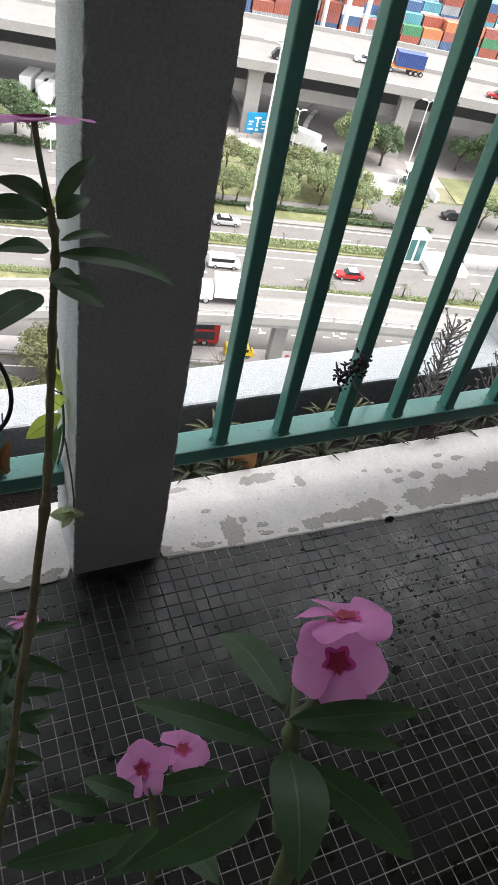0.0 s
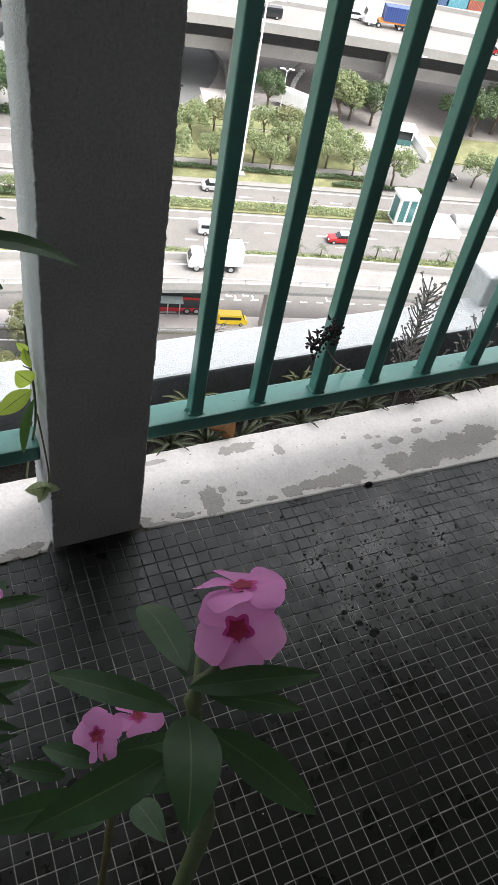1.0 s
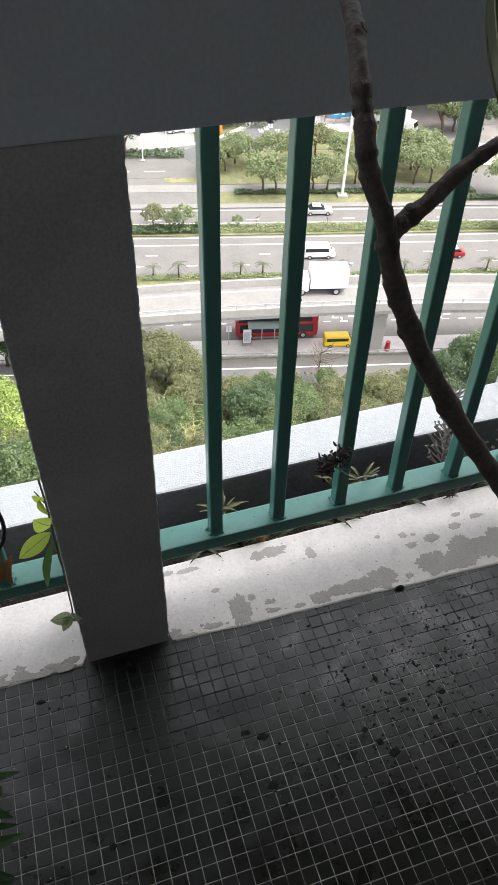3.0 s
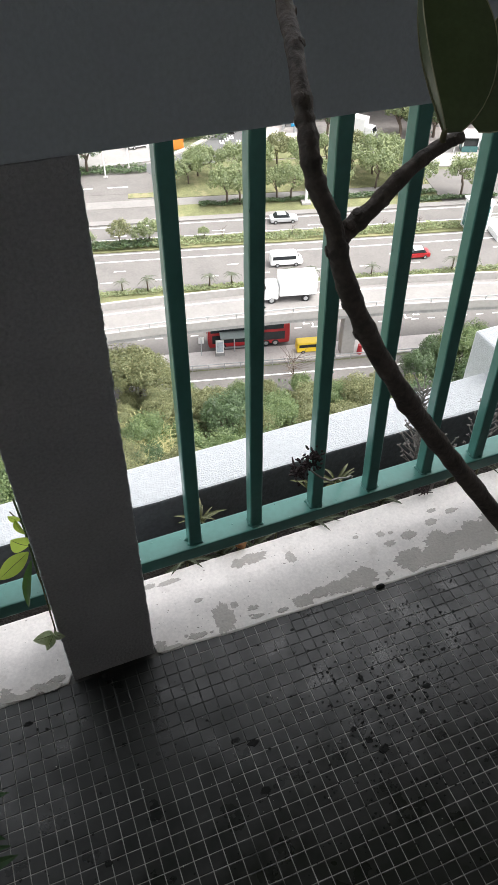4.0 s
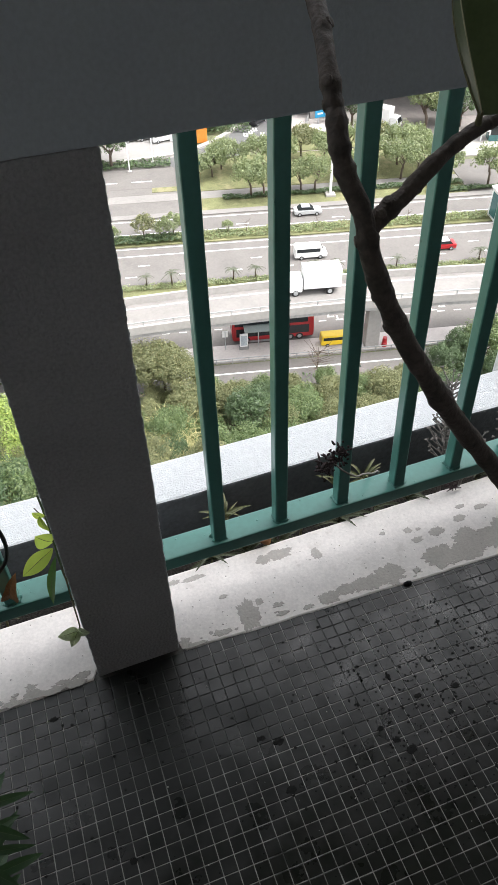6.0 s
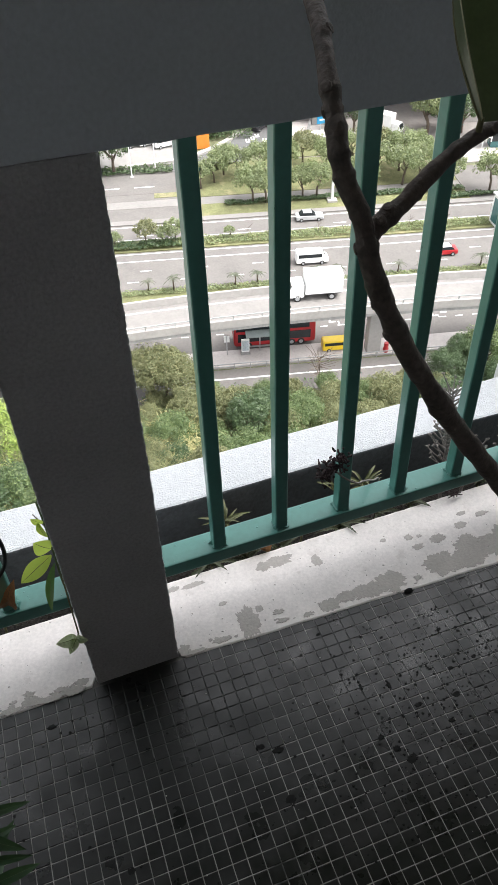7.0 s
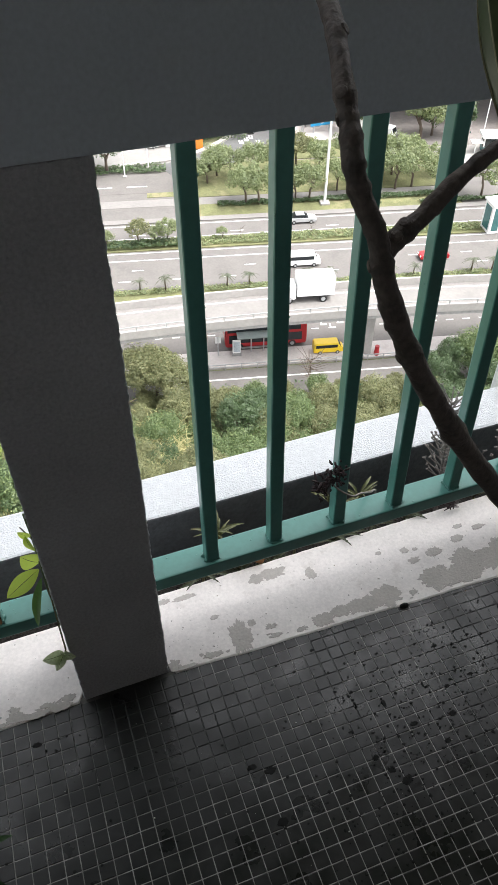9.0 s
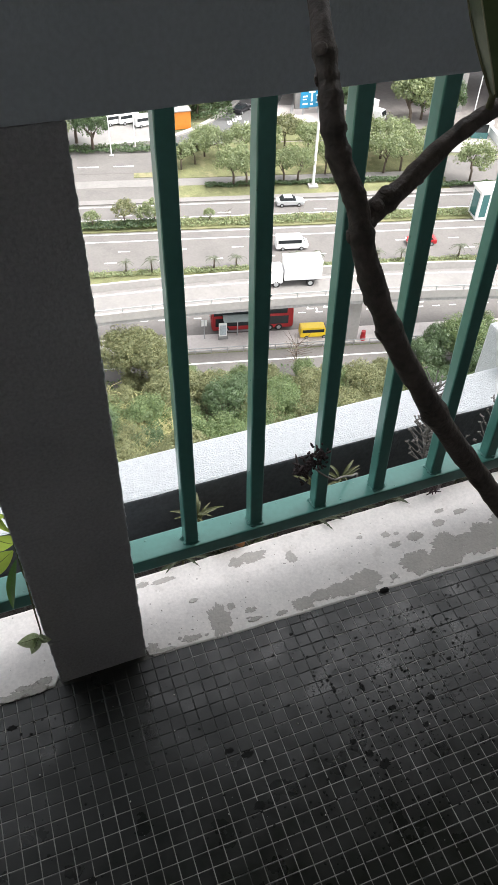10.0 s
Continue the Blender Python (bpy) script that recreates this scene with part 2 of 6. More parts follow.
thing("column", worn_box(-0.150, 0.0, 0.0, DEPTH, -0.01, BEAM_Z + 0.001, 0.02, 0.0016, 3, 0.003, 0.005), [M_COLUMN, M_RENDER], "grey plastered concrete column with pebbled white outer sides, dirty at its foot", "column", kind="structure")
col_ob = bpy.data.objects["column"]
for f in col_ob.data.polygons:
    if abs(f.normal.x) > 0.6 or f.normal.y > 0.6:
        f.material_index = 1
thing("beam", worn_box(GX0, GX1, 0.0, DEPTH, BEAM_Z, BEAM_TOP, 0.06, 0.001, 9), M_BEAM, "dark grey plastered concrete rail beam over the railing", "beam", kind="structure")
thing("ceiling", box(GX0 - 0.2, GX1 + 0.2, GY0 - 0.2, 0.13, CEIL, CEIL + 0.2), M_WALL, "painted concrete gallery ceiling", "ceiling", kind="structure")
# unseen slab, added to block high sky light and even out the kerb
thing("shade_slab", box(GX0 - 0.2, GX1 + 0.2, 0.131, 0.30, 2.05, 2.6), M_RENDER, "unseen slab added overhead to keep high sky light off the kerb", "slab", kind="structure")
thing("wall_back", box(GX0, GX1, GY0 - 0.2, GY0, -0.3, CEIL), M_WALL, "grey painted gallery back wall", "wall", kind="structure")
thing("wall_end_west", box(GX0 - 0.2, GX0, GY0 - 0.2, 0.13, -0.3, CEIL), M_WALL, "grey painted gallery end wall", "wall", kind="structure")
thing("wall_end_east", box(GX1, GX1 + 0.2, GY0 - 0.2, 0.13, -0.3, CEIL), M_WALL, "grey painted gallery end wall", "wall", kind="structure")

# kerb under the railing, its painted edge running a little askew
def kerb_edge(x):
    if -0.149 < x < -0.001:
        return 0.02
    return -0.008 - 0.037 * max(x, -0.1) + 0.0025 * noise.noise(Vector((x * 9, 0, 0))) + 0.0015 * noise.noise(Vector((x * 40, 3, 0)))


bm = bmesh.new()
xs = [GX0 + (GX1 - GX0) * i / 560 for i in range(561)]
rows = [[bm.verts.new((x, y, z)) for x in xs] for y, z in ((0, -0.02), (0, 0.0008), (0.003, 0.0026), (0.155, 0.003), (0.16, 0.0), (0.16, -0.2))]
for r, off in zip(rows[:3], (0, 0, 0.003)):
    for v in r:
        v.co.y = kerb_edge(v.co.x) + off
for r in rows[3:5]:
    for v in r:
        v.co.y += 0.0012 * noise.noise(Vector((v.co.x * 50, 7, 0)))
for a, b in zip(rows, rows[1:]):
    for i in range(len(xs) - 1):
        bm.faces.new((a[i], a[i + 1], b[i + 1], b[i]))
thing("kerb", bm, M_KERB, "low white painted concrete kerb with peeling paint under the railing", "kerb", kind="structure")

# planting trough and outer parapet
thing("trough", box(GX0, GX1, 0.16, 0.290, -0.30, -0.10), M_SOIL, "dark soil in the planting trough outside the railing", "soil", kind="structure")
thing("parapet", worn_box(GX0, GX1, 0.288, 0.402, -0.6, 0.072, 0.05, 0.0015, 5, 0.006), [M_RENDER, M_TROUGH], "white pebble-rendered outer parapet, its inner face coloured dark for shade", "parapet", kind="structure")
# shade on the inner face is painted with a darker material
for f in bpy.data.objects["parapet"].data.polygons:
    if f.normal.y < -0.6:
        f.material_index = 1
thing("parapet_pier", worn_box(0.985, 1.4, 0.362, 0.47, -0.2, 0.155, 0.03, 0.0015, 8, 0.006), M_RENDER, "white rendered pier standing on the parapet", "pier", kind="structure")

# railing: a bottom rail and upright bars, left and right of the column
BARS_R = [0.114, 0.2308, 0.3528, 0.470, 0.592, 0.713] + [0.713 + 0.121 * i for i in range(1, 20)]
# the bars were welded a little out of true
BAR_TILT = dict(zip(BARS_R, (-0.65, -1.1, -1.74, -2.36, -2.5, -2.5)))
BARS_L = [-0.249 - 0.121 * i for i in range(20)]
def weld_mesh(seed):
    """Lumpy weld beads heaped round the foot of a bar."""
    rng = random.Random(seed)
    bm = bmesh.new()
    ring = []
    for k in range(33):
        a = k * math.tau / 32
        m = max(abs(math.cos(a)), abs(math.sin(a)))
        o = 0.0121 / m ** 0.8
        ring.append((o * math.cos(a), o * math.sin(a), rng.uniform(-0.0006, 0.0008)))
    rad = [max(0.0008, 0.0023 + rng.gauss(0, 0.0013)) for k in range(32)]
    tube(bm, ring, rad + rad[:1], 7)
    for v in bm.verts:
        v.co += noise.noise_vector(v.co * 420) * 0.0010
    return mesh_of("weld", bm, M_GREEN, True)


WELDS = [weld_mesh(k) for k in range(5)]
for rail_x0, rail_x1, bars, side in ((0.0, GX1, BARS_R, "right"), (GX0, -0.150, BARS_L, "left")):
    rail = thing("railing", None, None, "green gloss-painted steel railing with upright square bars", "railing", group="railing bays")
    part("bottom_rail", box(rail_x0, rail_x1, 0.070, 0.118, 0.146, 0.177, 0.003), M_GREEN, rail)
    me = mesh_of("bar", worn_box(-0.0115, 0.0115, -0.0118, 0.0118, 0.174, BEAM_Z + 0.004, 0.035, 0.0007, 2, 0.003), M_GREEN)
    for x in bars:
        b = part("bar", me, None, rail, at=pose(x - 0.0031 * BAR_TILT.get(x, 0), 0.089, 0, 0, BAR_TILT.get(x, 0), 0))
        part("weld", WELDS[int(abs(x) * 977) % 5], None, b, at=pose(0, 0, 0.1775, 0, 0, (x * 977) % 360 // 90 * 90))

    rng = random.Random(int(abs(rail_x0) * 10) + 3)
    bm = bmesh.new()
    for k in range(45):
        x = rng.uniform(-0.5, -0.16) if side == "left" else rng.uniform(0.01, 0.95)
        r = rng.choice((0.0005, 0.0007, 0.0010, 0.0014))
        m = Matrix.Translation((x, rng.uniform(0.073, 0.116), 0.177)) @ Matrix.Diagonal((rng.uniform(0.8, 2.2), rng.uniform(0.8, 1.6), 0.5, 1))
        bmesh.ops.create_icosphere(bm, subdivisions=1, radius=r, matrix=m)
    for k in range(80):
        bx = rng.choice([b for b in bars if abs(b) < 0.9])
        z = rng.uniform(0.19, 0.9)
        dx, dy = rng.choice(((rng.uniform(-0.011, 0.011), -0.0118), (-0.0115, rng.uniform(-0.011, 0.011)), (-0.0113, -0.0116), (0.0113, -0.0116)))
        m = Matrix.Translation((bx + dx + (z - 0.177) * 0.01745 * BAR_TILT.get(bx, 0), 0.089 + dy, z)) @ Matrix.Diagonal((0.8, 0.8, rng.uniform(0.8, 2.5), 1))
        bmesh.ops.create_icosphere(bm, subdivisions=1, radius=rng.choice((0.0006, 0.0009, 0.0013)), matrix=m)
    tagged(part("paint_lumps", bm, M_GREEN, rail, smooth=True), "lumps and runs of old gloss paint", kind="stuff")

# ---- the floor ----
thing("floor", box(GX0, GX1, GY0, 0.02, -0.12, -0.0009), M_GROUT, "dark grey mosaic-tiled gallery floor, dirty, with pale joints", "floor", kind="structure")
# ---- more materials for the land and its things ----
M_LOT = mat("brown_grey_asphalt", (0.21, 0.19, 0.18), 0.9, vary=0.2, scale=0.15, fine=1.5, bump=0.1, dist=0.02, stain=0.4, stain_scale=0.08, stain_col=(0.27, 0.245, 0.23))
M_SLIP = mat("dark_asphalt", (0.10, 0.10, 0.10), 0.9, vary=0.2, scale=0.3, fine=2, bump=0.1, dist=0.02)
M_PAVE = mat("pinkish_paving", (0.45, 0.415, 0.398), 0.9, vary=0.15, scale=0.8, fine=4, bump=0.1, dist=0.02, stain=0.4, stain_scale=0.7, stain_col=(0.33, 0.30, 0.285))
M_YARD = mat("yard_concrete", (0.22, 0.213, 0.205), 0.9, vary=0.15, scale=0.1, fine=1.0, bump=0.0, stain=0.3, stain_scale=0.1, stain_col=(0.2, 0.2, 0.2))
M_BARK = mat("tree_bark", (0.11, 0.085, 0.065), 0.95, vary=0.3, scale=3, fine=15, bump=0.3, dist=0.03)
M_LEAF_A = island(mat("broad_leaves_green", (0.165, 0.20, 0.10), 0.55, vary=0.35, scale=0.6, fine=6, bump=0), 0.45, 0.03)
M_LEAF_B = island(mat("dark_glossy_leaves", (0.062, 0.10, 0.045), 0.45, vary=0.35, scale=0.5, fine=6, bump=0), 0.5, 0.025)
M_LEAF_C = island(mat("olive_leaves", (0.15, 0.165, 0.078), 0.6, vary=0.35, scale=0.6, fine=6, bump=0), 0.4, 0.035)
M_LEAF_N = island(mat("mid_green_leaves", (0.105, 0.148, 0.06), 0.5, vary=0.35, scale=0.6, fine=6, bump=0), 0.5, 0.03)
M_LEAF_D = island(mat("pale_dry_reeds", (0.40, 0.385, 0.18), 0.7, vary=0.3, scale=1, fine=6, bump=0), 0.4, 0.03)
M_LEAF_E = island(mat("feathery_lime_leaves", (0.27, 0.35, 0.09), 0.6, vary=0.3, scale=0.6, fine=6, bump=0), 0.35, 0.02)
M_WHITE = mat("white_coachwork", (0.74, 0.74, 0.73), 0.35, vary=0.06, scale=1.5, fine=9, bump=0)
M_BLACKP = mat("black_coachwork", (0.025, 0.025, 0.028), 0.25, vary=0.2, scale=2, fine=9, bump=0)
M_SILVER = mat("silver_coachwork", (0.5, 0.51, 0.52), 0.3, metal=0.4, vary=0.08, scale=2, fine=9, bump=0)
M_RED = mat("red_coachwork", (0.34, 0.016, 0.02), 0.35, vary=0.12, scale=1.5, fine=9, bump=0)
M_YELLOW = mat("yellow_coachwork", (0.72, 0.5, 0.02), 0.4, vary=0.1, scale=1.5, fine=9, bump=0)
M_BLUE = mat("blue_coachwork", (0.03, 0.06, 0.2), 0.45, vary=0.15, scale=1.5, fine=9, bump=0)
M_GLASS = mat("dark_vehicle_glass", (0.02, 0.025, 0.028), 0.08, vary=0.2, scale=2, fine=8, bump=0)
M_TYRE = mat("black_rubber", (0.02, 0.02, 0.02), 0.85, vary=0.2, scale=8, fine=30, bump=0)
M_STEEL = mat("galvanised_steel", (0.42, 0.43, 0.44), 0.5, metal=0.5, vary=0.15, scale=2, fine=9, bump=0)
M_SIGN = mat("blue_sign_sheet", (0.015, 0.22, 0.42), 0.4, vary=0.1, scale=2, fine=9, bump=0)
M_ADV = mat("pale_advert_panel", (0.40, 0.45, 0.48), 0.4, vary=0.35, scale=1.2, fine=5, bump=0)
M_ROOFG = mat("grey_green_roof_sheet", (0.24, 0.28, 0.27), 0.5, vary=0.15, scale=1, fine=6, bump=0)
M_TEAL = mat("teal_glazing", (0.05, 0.14, 0.14), 0.12, vary=0.2, scale=1, fine=6, bump=0)
M_ORANGE = mat("orange_paint", (0.6, 0.2, 0.03), 0.5, vary=0.1, scale=2, fine=8, bump=0)



def lets_light(m, col, amount=0.35):
    """Lets some daylight through thin leaves."""
    nt = m.node_tree
    p, out = nt.nodes["Principled BSDF"], nt.nodes["Material Output"]
    tr, mx = nt.nodes.new("ShaderNodeBsdfTranslucent"), nt.nodes.new("ShaderNodeMixShader")
    tr.inputs["Color"].default_value = (*col, 1)
    mx.inputs[0].default_value = amount
    nt.links.new(p.outputs[0], mx.inputs[1])
    nt.links.new(tr.outputs[0], mx.inputs[2])
    nt.links.new(mx.outputs[0], out.inputs["Surface"])


lets_light(M_LEAF_A, (0.28, 0.34, 0.13))
lets_light(M_LEAF_B, (0.15, 0.22, 0.09))
lets_light(M_LEAF_N, (0.20, 0.28, 0.10))
lets_light(M_LEAF_C, (0.24, 0.24, 0.10))
lets_light(M_LEAF_D, (0.42, 0.40, 0.18))
lets_light(M_LEAF_E, (0.32, 0.44, 0.10))

# ---- the land below: roads run along u, distance grows along v ----
LAND = pose(0, 0, -55, 0, 0, -13.6)


def strip(name, u0, u1, v0, v1, z, material, label, category, lift=0.25):
    return thing(name, box(u0, u1, v0, v1, z - lift, z), material, label, category, kind="structure", at=LAND)


def ribbon_bm(bm, pts, width, z0, z1):
    """A flat band of given thickness along u, v points."""
    p = [Vector((*q, 0)) for q in smooth_path([(a, b, 0) for a, b in pts], 8)] if len(pts[0]) == 2 and len(pts) > 2 else [Vector((*q, 0)) for q in pts]
    p = [Vector((q.x, q.y, 0)) for q in p]
    rows = []
    for i, q in enumerate(p):
        d = (p[min(i + 1, len(p) - 1)] - p[max(i - 1, 0)]).normalized()
        n = Vector((-d.y, d.x, 0)) * width / 2
        rows.append([bm.verts.new((q + s * n) + Vector((0, 0, z))) for s, z in ((1, z0), (1, z1), (-1, z1), (-1, z0))])
    for a, b in zip(rows, rows[1:]):
        for k in range(4):
            bm.faces.new((a[k], a[(k + 1) % 4], b[(k + 1) % 4], b[k]))
    bm.faces.new(rows[0])
    bm.faces.new(rows[-1][::-1])


def ribbon(name, pts, width, z, material, label, category, lift=0.25):
    bm = bmesh.new()
    ribbon_bm(bm, [(a, b) for a, b in pts], width, z - lift, z)
    bmesh.ops.recalc_face_normals(bm, faces=bm.faces[:])
    return thing(name, bm, material, label, category, kind="structure", at=LAND)


thing("ground", box(-2500, 2500, -6, 4000, -1.0, 0.0), M_EARTH, "scrubby earth and paved ground reaching to the distance", "ground", kind="structure", at=LAND)
U0, U1 = -160, 260
strip("road_lower_lane", U0, U1, 63.5, 69.0, 0.06, M_ASPHALT, "pale grey single lane beside the scrub", "road")
strip("pavement_bus_stop", -40, 60, 69.3, 72.7, 0.20, M_PAVE, "pinkish paved bus stop island", "pavement")
strip("road_lower", U0, U1, 72.75, 84.0, 0.08, M_ASPHALT, "pale grey lower road with bus lay-by", "road")
strip("road_highway_near", U0, U1, 88.2, 98.9, 0.07, M_ASPHALT, "pale grey three-lane highway carriageway", "road")
strip("road_highway_far", U0, U1, 102.3, 107.5, 0.07, M_ASPHALT, "grey asphalt highway carriageway", "road")
strip("pavement_verge", U0, U1, 107.55, 108.9, 0.22, M_DECK, "pale concrete strip beside the highway", "pavement")
strip("verge_median", U0, U1, 98.95, 102.2, 0.20, M_GRASS, "grassy median strip between the carriageways", "verge")
strip("verge_palms", U0, U1, 84.1, 88.1, 0.20, M_GRASS, "grassy strip with small palms", "verge")
strip("verge_far", 3, 50, 109.0, 113.2, 0.12, M_GRASS, "dry grass verge with roadside trees", "verge")
strip("verge_trees", 4, 50, 116.0, 129.0, 0.10, M_GRASS, "shaded grass under roadside trees", "verge")
strip("road_service", U0, 50.1, 113.3, 115.9, 0.08, M_DECK, "narrow pale service lane", "road")
strip("road_side_near", U0, 3.4, 109.0, 113.2, 0.09, M_ASPHALT, "pale side road", "road")
strip("road_junction", U0, 3.6, 115.95, 129.5, 0.07, M_ASPHALT, "pale asphalt of the side road junction", "road")
strip("verge_side", -2.6, 3.4, 116.6, 118.3, 0.14, M_GRASS, "thin grass strip between side roads", "verge")
strip("road_side_far", U0, 3.6, 118.4, 124.0, 0.09, M_ASPHALT, "pale side road with lane marks", "road")
strip("yard_left", -120, 3.0, 130.0, 170.0, 0.06, M_YARD, "pale concrete lorry yard", "yard")
strip("lot_under_viaduct", 24, 320, 128.5, 200.0, 0.05, M_LOT, "brown-grey asphalt lot reaching under the viaduct", "road")
strip("verge_sign", 21.5, 37, 129.4, 137.2, 0.16, M_GRASS, "bright green grass plot", "verge")
strip("pavement_sign", 24.5, 40, 137.4, 146.0, 0.14, M_PAVE, "grey paved corner around the road sign", "pavement")
strip("road_right", 50.2, 200, 109.0, 121.4, 0.08, M_ASPHALT, "pale access road turning off the highway", "road")
strip("pavement_kiosk", 52.5, 66.0, 122.6, 132.0, 0.20, M_CONCRETE, "white concrete apron round the gate kiosk", "pavement")
strip("verge_right", 69.5, 120, 122.3, 133.5, 0.14, M_GRASS, "green grass plot behind the access road", "verge")
strip("yard_port", -300, 900, 200, 900, 0.04, M_YARD, "pale container yard ground", "yard")
ribbon("road_slip", [(1.5, 125.8), (6, 128.5), (14.5, 135.5), (20, 143), (24.5, 152), (27, 165), (27, 190)], 7.6, 0.10, M_SLIP, "dark asphalt slip road curving under the viaduct", "road")
ribbon("kerb_slip", [(-8, 129), (4, 132), (11.5, 138), (16.5, 145), (20.3, 153), (22.5, 165)], 1.0, 0.45, M_CONCRETE, "pale kerb wall along the slip road", "kerb", lift=0.5)
ribbon("kerb_ramp", [(44, 131), (41.5, 140), (42, 150), (46, 160), (54, 172)], 0.6, 0.5, M_DARKCONC, "kerb of the turning lane under the viaduct", "kerb", lift=0.5)
ribbon("kerb_ramp_second", [(28, 140), (30.5, 150), (31, 160), (28, 175)], 0.5, 0.8, M_DARKCONC, "low concrete barrier by the slip road", "kerb", lift=0.8)

# elevated road with parapets, posts and piers
DECK = 7.95
strip("elevated_deck", U0, U1, 67.7, 73.3, DECK, M_DECK, "pale concrete elevated road deck", "bridge", lift=0.2)
strip("parapet_deck_near", U0, U1, 67.35, 67.7, DECK + 0.95, M_CONCRETE, "pale concrete parapet of the elevated road", "parapet", lift=1.0)
strip("parapet_deck_far", U0, U1, 73.3, 73.6, DECK + 0.95, M_CONCRETE, "stained concrete parapet of the elevated road", "parapet", lift=1.9)
# deck lip in darker concrete, painting the shadow line under the parapet
strip("deck_edge_elevated", U0, U1, 67.42, 67.9, DECK - 0.06, M_DARKCONC, "stained concrete edge of the elevated deck, dark as its shadow line", "bridge", lift=0.42)
strip("girder_elevated", U0, U1, 69.6, 72.2, DECK - 0.2, M_DARKCONC, "dark concrete girder of the elevated road", "bridge", lift=0.7)


def bow(u):
    """The elevated road curves gently towards the tower at both ends."""
    return -1.9 * ((u - 24.0) / 33.0) ** 2 if abs(u - 24) < 90 else -14.1


def bow_mesh(me):
    bm = bmesh.new()
    bm.from_mesh(me)
    for k in range(-15, 27):
        bmesh.ops.bisect_plane(bm, geom=bm.verts[:] + bm.edges[:] + bm.faces[:], plane_co=(k * 4.5 + 0.01, 0, 0), plane_no=(1, 0, 0))
    for v in bm.verts:
        v.co.y += bow(v.co.x)
    bm.to_mesh(me)
    bm.free()


for n in ("elevated_deck", "parapet_deck_near", "parapet_deck_far", "girder_elevated", "deck_edge_elevated"):
    bow_mesh(bpy.data.objects[n].data)
rail = thing("parapet_rail", None, None, "thin steel rail with posts on the elevated road parapet", "railing", at=LAND)
bow_mesh(part("top_rail", box(U0, U1, 67.47, 67.57, DECK + 1.4, DECK + 1.48), M_STEEL, rail).data)
post_me = mesh_of("post", box(-0.05, 0.05, 67.45, 67.6, DECK + 0.9, DECK + 1.45), M_STEEL)
for i in range(60):
    part("post", post_me, None, rail, at=pose(-70 + i * 3.3, bow(-70 + i * 3.3), 0))


def pier_bm(w, d, h, cap_w, cap_h):
    bm = box(-w / 2, w / 2, -d / 2, d / 2, 0, h, 0.12, 2)
    v = [[bm.verts.new((x, y, z)) for x, y in ((-ww / 2, -dd / 2), (ww / 2, -dd / 2), (ww / 2, dd / 2), (-ww / 2, dd / 2))] for ww, dd, z in ((w, d, h - cap_h), (cap_w, d * 1.15, h - cap_h * 0.35), (cap_w, d * 1.15, h))]
    for a, b in zip(v, v[1:]):
        for k in range(4):
            bm.faces.new((a[k], a[(k + 1) % 4], b[(k + 1) % 4], b[k]))
    bm.faces.new(v[-1])
    bmesh.ops.recalc_face_normals(bm, faces=bm.faces[:])
    return bm


pier_me = mesh_of("pier", pier_bm(1.75, 1.5, 7.05, 2.6, 1.0), M_CONCRETE)
for u in (-102.3, -60.3, -18.3, 23.7, 65.7, 107.7):
    ob = new("pier", pier_me)
    ob.matrix_world = LAND @ pose(u, 70.6 + bow(u), 0)
    tagged(ob, "pale concrete pier under the elevated road", "pier", group="elevated road piers", kind="structure")

# great viaduct on two levels
VIA = [(-140, 150), (-40, 146), (9, 142.6), (27, 142.6), (49, 141.0), (79, 137.2), (150, 124), (300, 92)]


def viaduct_band(name, off0, off1, z0, z1, material, label, category):
    bm = bmesh.new()
    mid = [(u, v + (off0 + off1) / 2) for u, v in VIA]
    ribbon_bm(bm, mid, abs(off1 - off0), z0, z1)
    bmesh.ops.recalc_face_normals(bm, faces=bm.faces[:])
    return thing(name, bm, material, label, category, kind="structure", at=LAND)


viaduct_band("viaduct_deck", 0.4, 31.5, 12.7, 13.4, M_DECK, "wide pale concrete motorway viaduct deck", "bridge")
viaduct_band("viaduct_edge_beam", 0.0, 0.5, 12.5, 14.25, M_CONCRETE, "concrete edge parapet of the viaduct", "parapet")
viaduct_band("viaduct_divider", 15.0, 15.5, 13.4, 14.2, M_CONCRETE, "concrete central barrier of the viaduct", "barrier")
viaduct_band("viaduct_far_barrier", 31.0, 31.5, 13.4, 14.3, M_CONCRETE, "far concrete barrier of the viaduct", "barrier")
viaduct_band("lower_deck", 5.5, 27, 6.8, 7.6, M_DARKCONC, "concrete lower deck of the viaduct in shade", "bridge")
viaduct_band("lower_deck_edge", 5.0, 5.5, 6.7, 9.0, M_CONCRETE, "concrete edge parapet of the lower deck", "parapet")
big_pier = mesh_of("viaduct_pier", pier_bm(2.9, 2.2, 12.7, 4.2, 1.2), M_CONCRETE)
for u, v in ((-60, 149.5), (-22, 148), (31.0, 144.9), (61.5, 142.0), (92, 137.5), (123, 132.5)):
    ob = new("viaduct_pier", big_pier)
    ob.matrix_world = LAND @ pose(u, v, 0, 0, 0, -5)
    tagged(ob, "tall pale concrete viaduct pier", "pier", group="viaduct piers", kind="structure")

# lane markings
def dashes(name, u0, u1, v, z, length, gap, w=0.16, start=0.0, label="white painted lane dashes"):
    bm = bmesh.new()
    u = u0 + start
    while u < u1:
        box_bm(bm, u, u + length, v - w / 2, v + w / 2, z - 0.02, z + 0.012)
        u += length + gap
    thing(name, bm, M_LINE, label, "road marking", kind="structure", at=LAND)


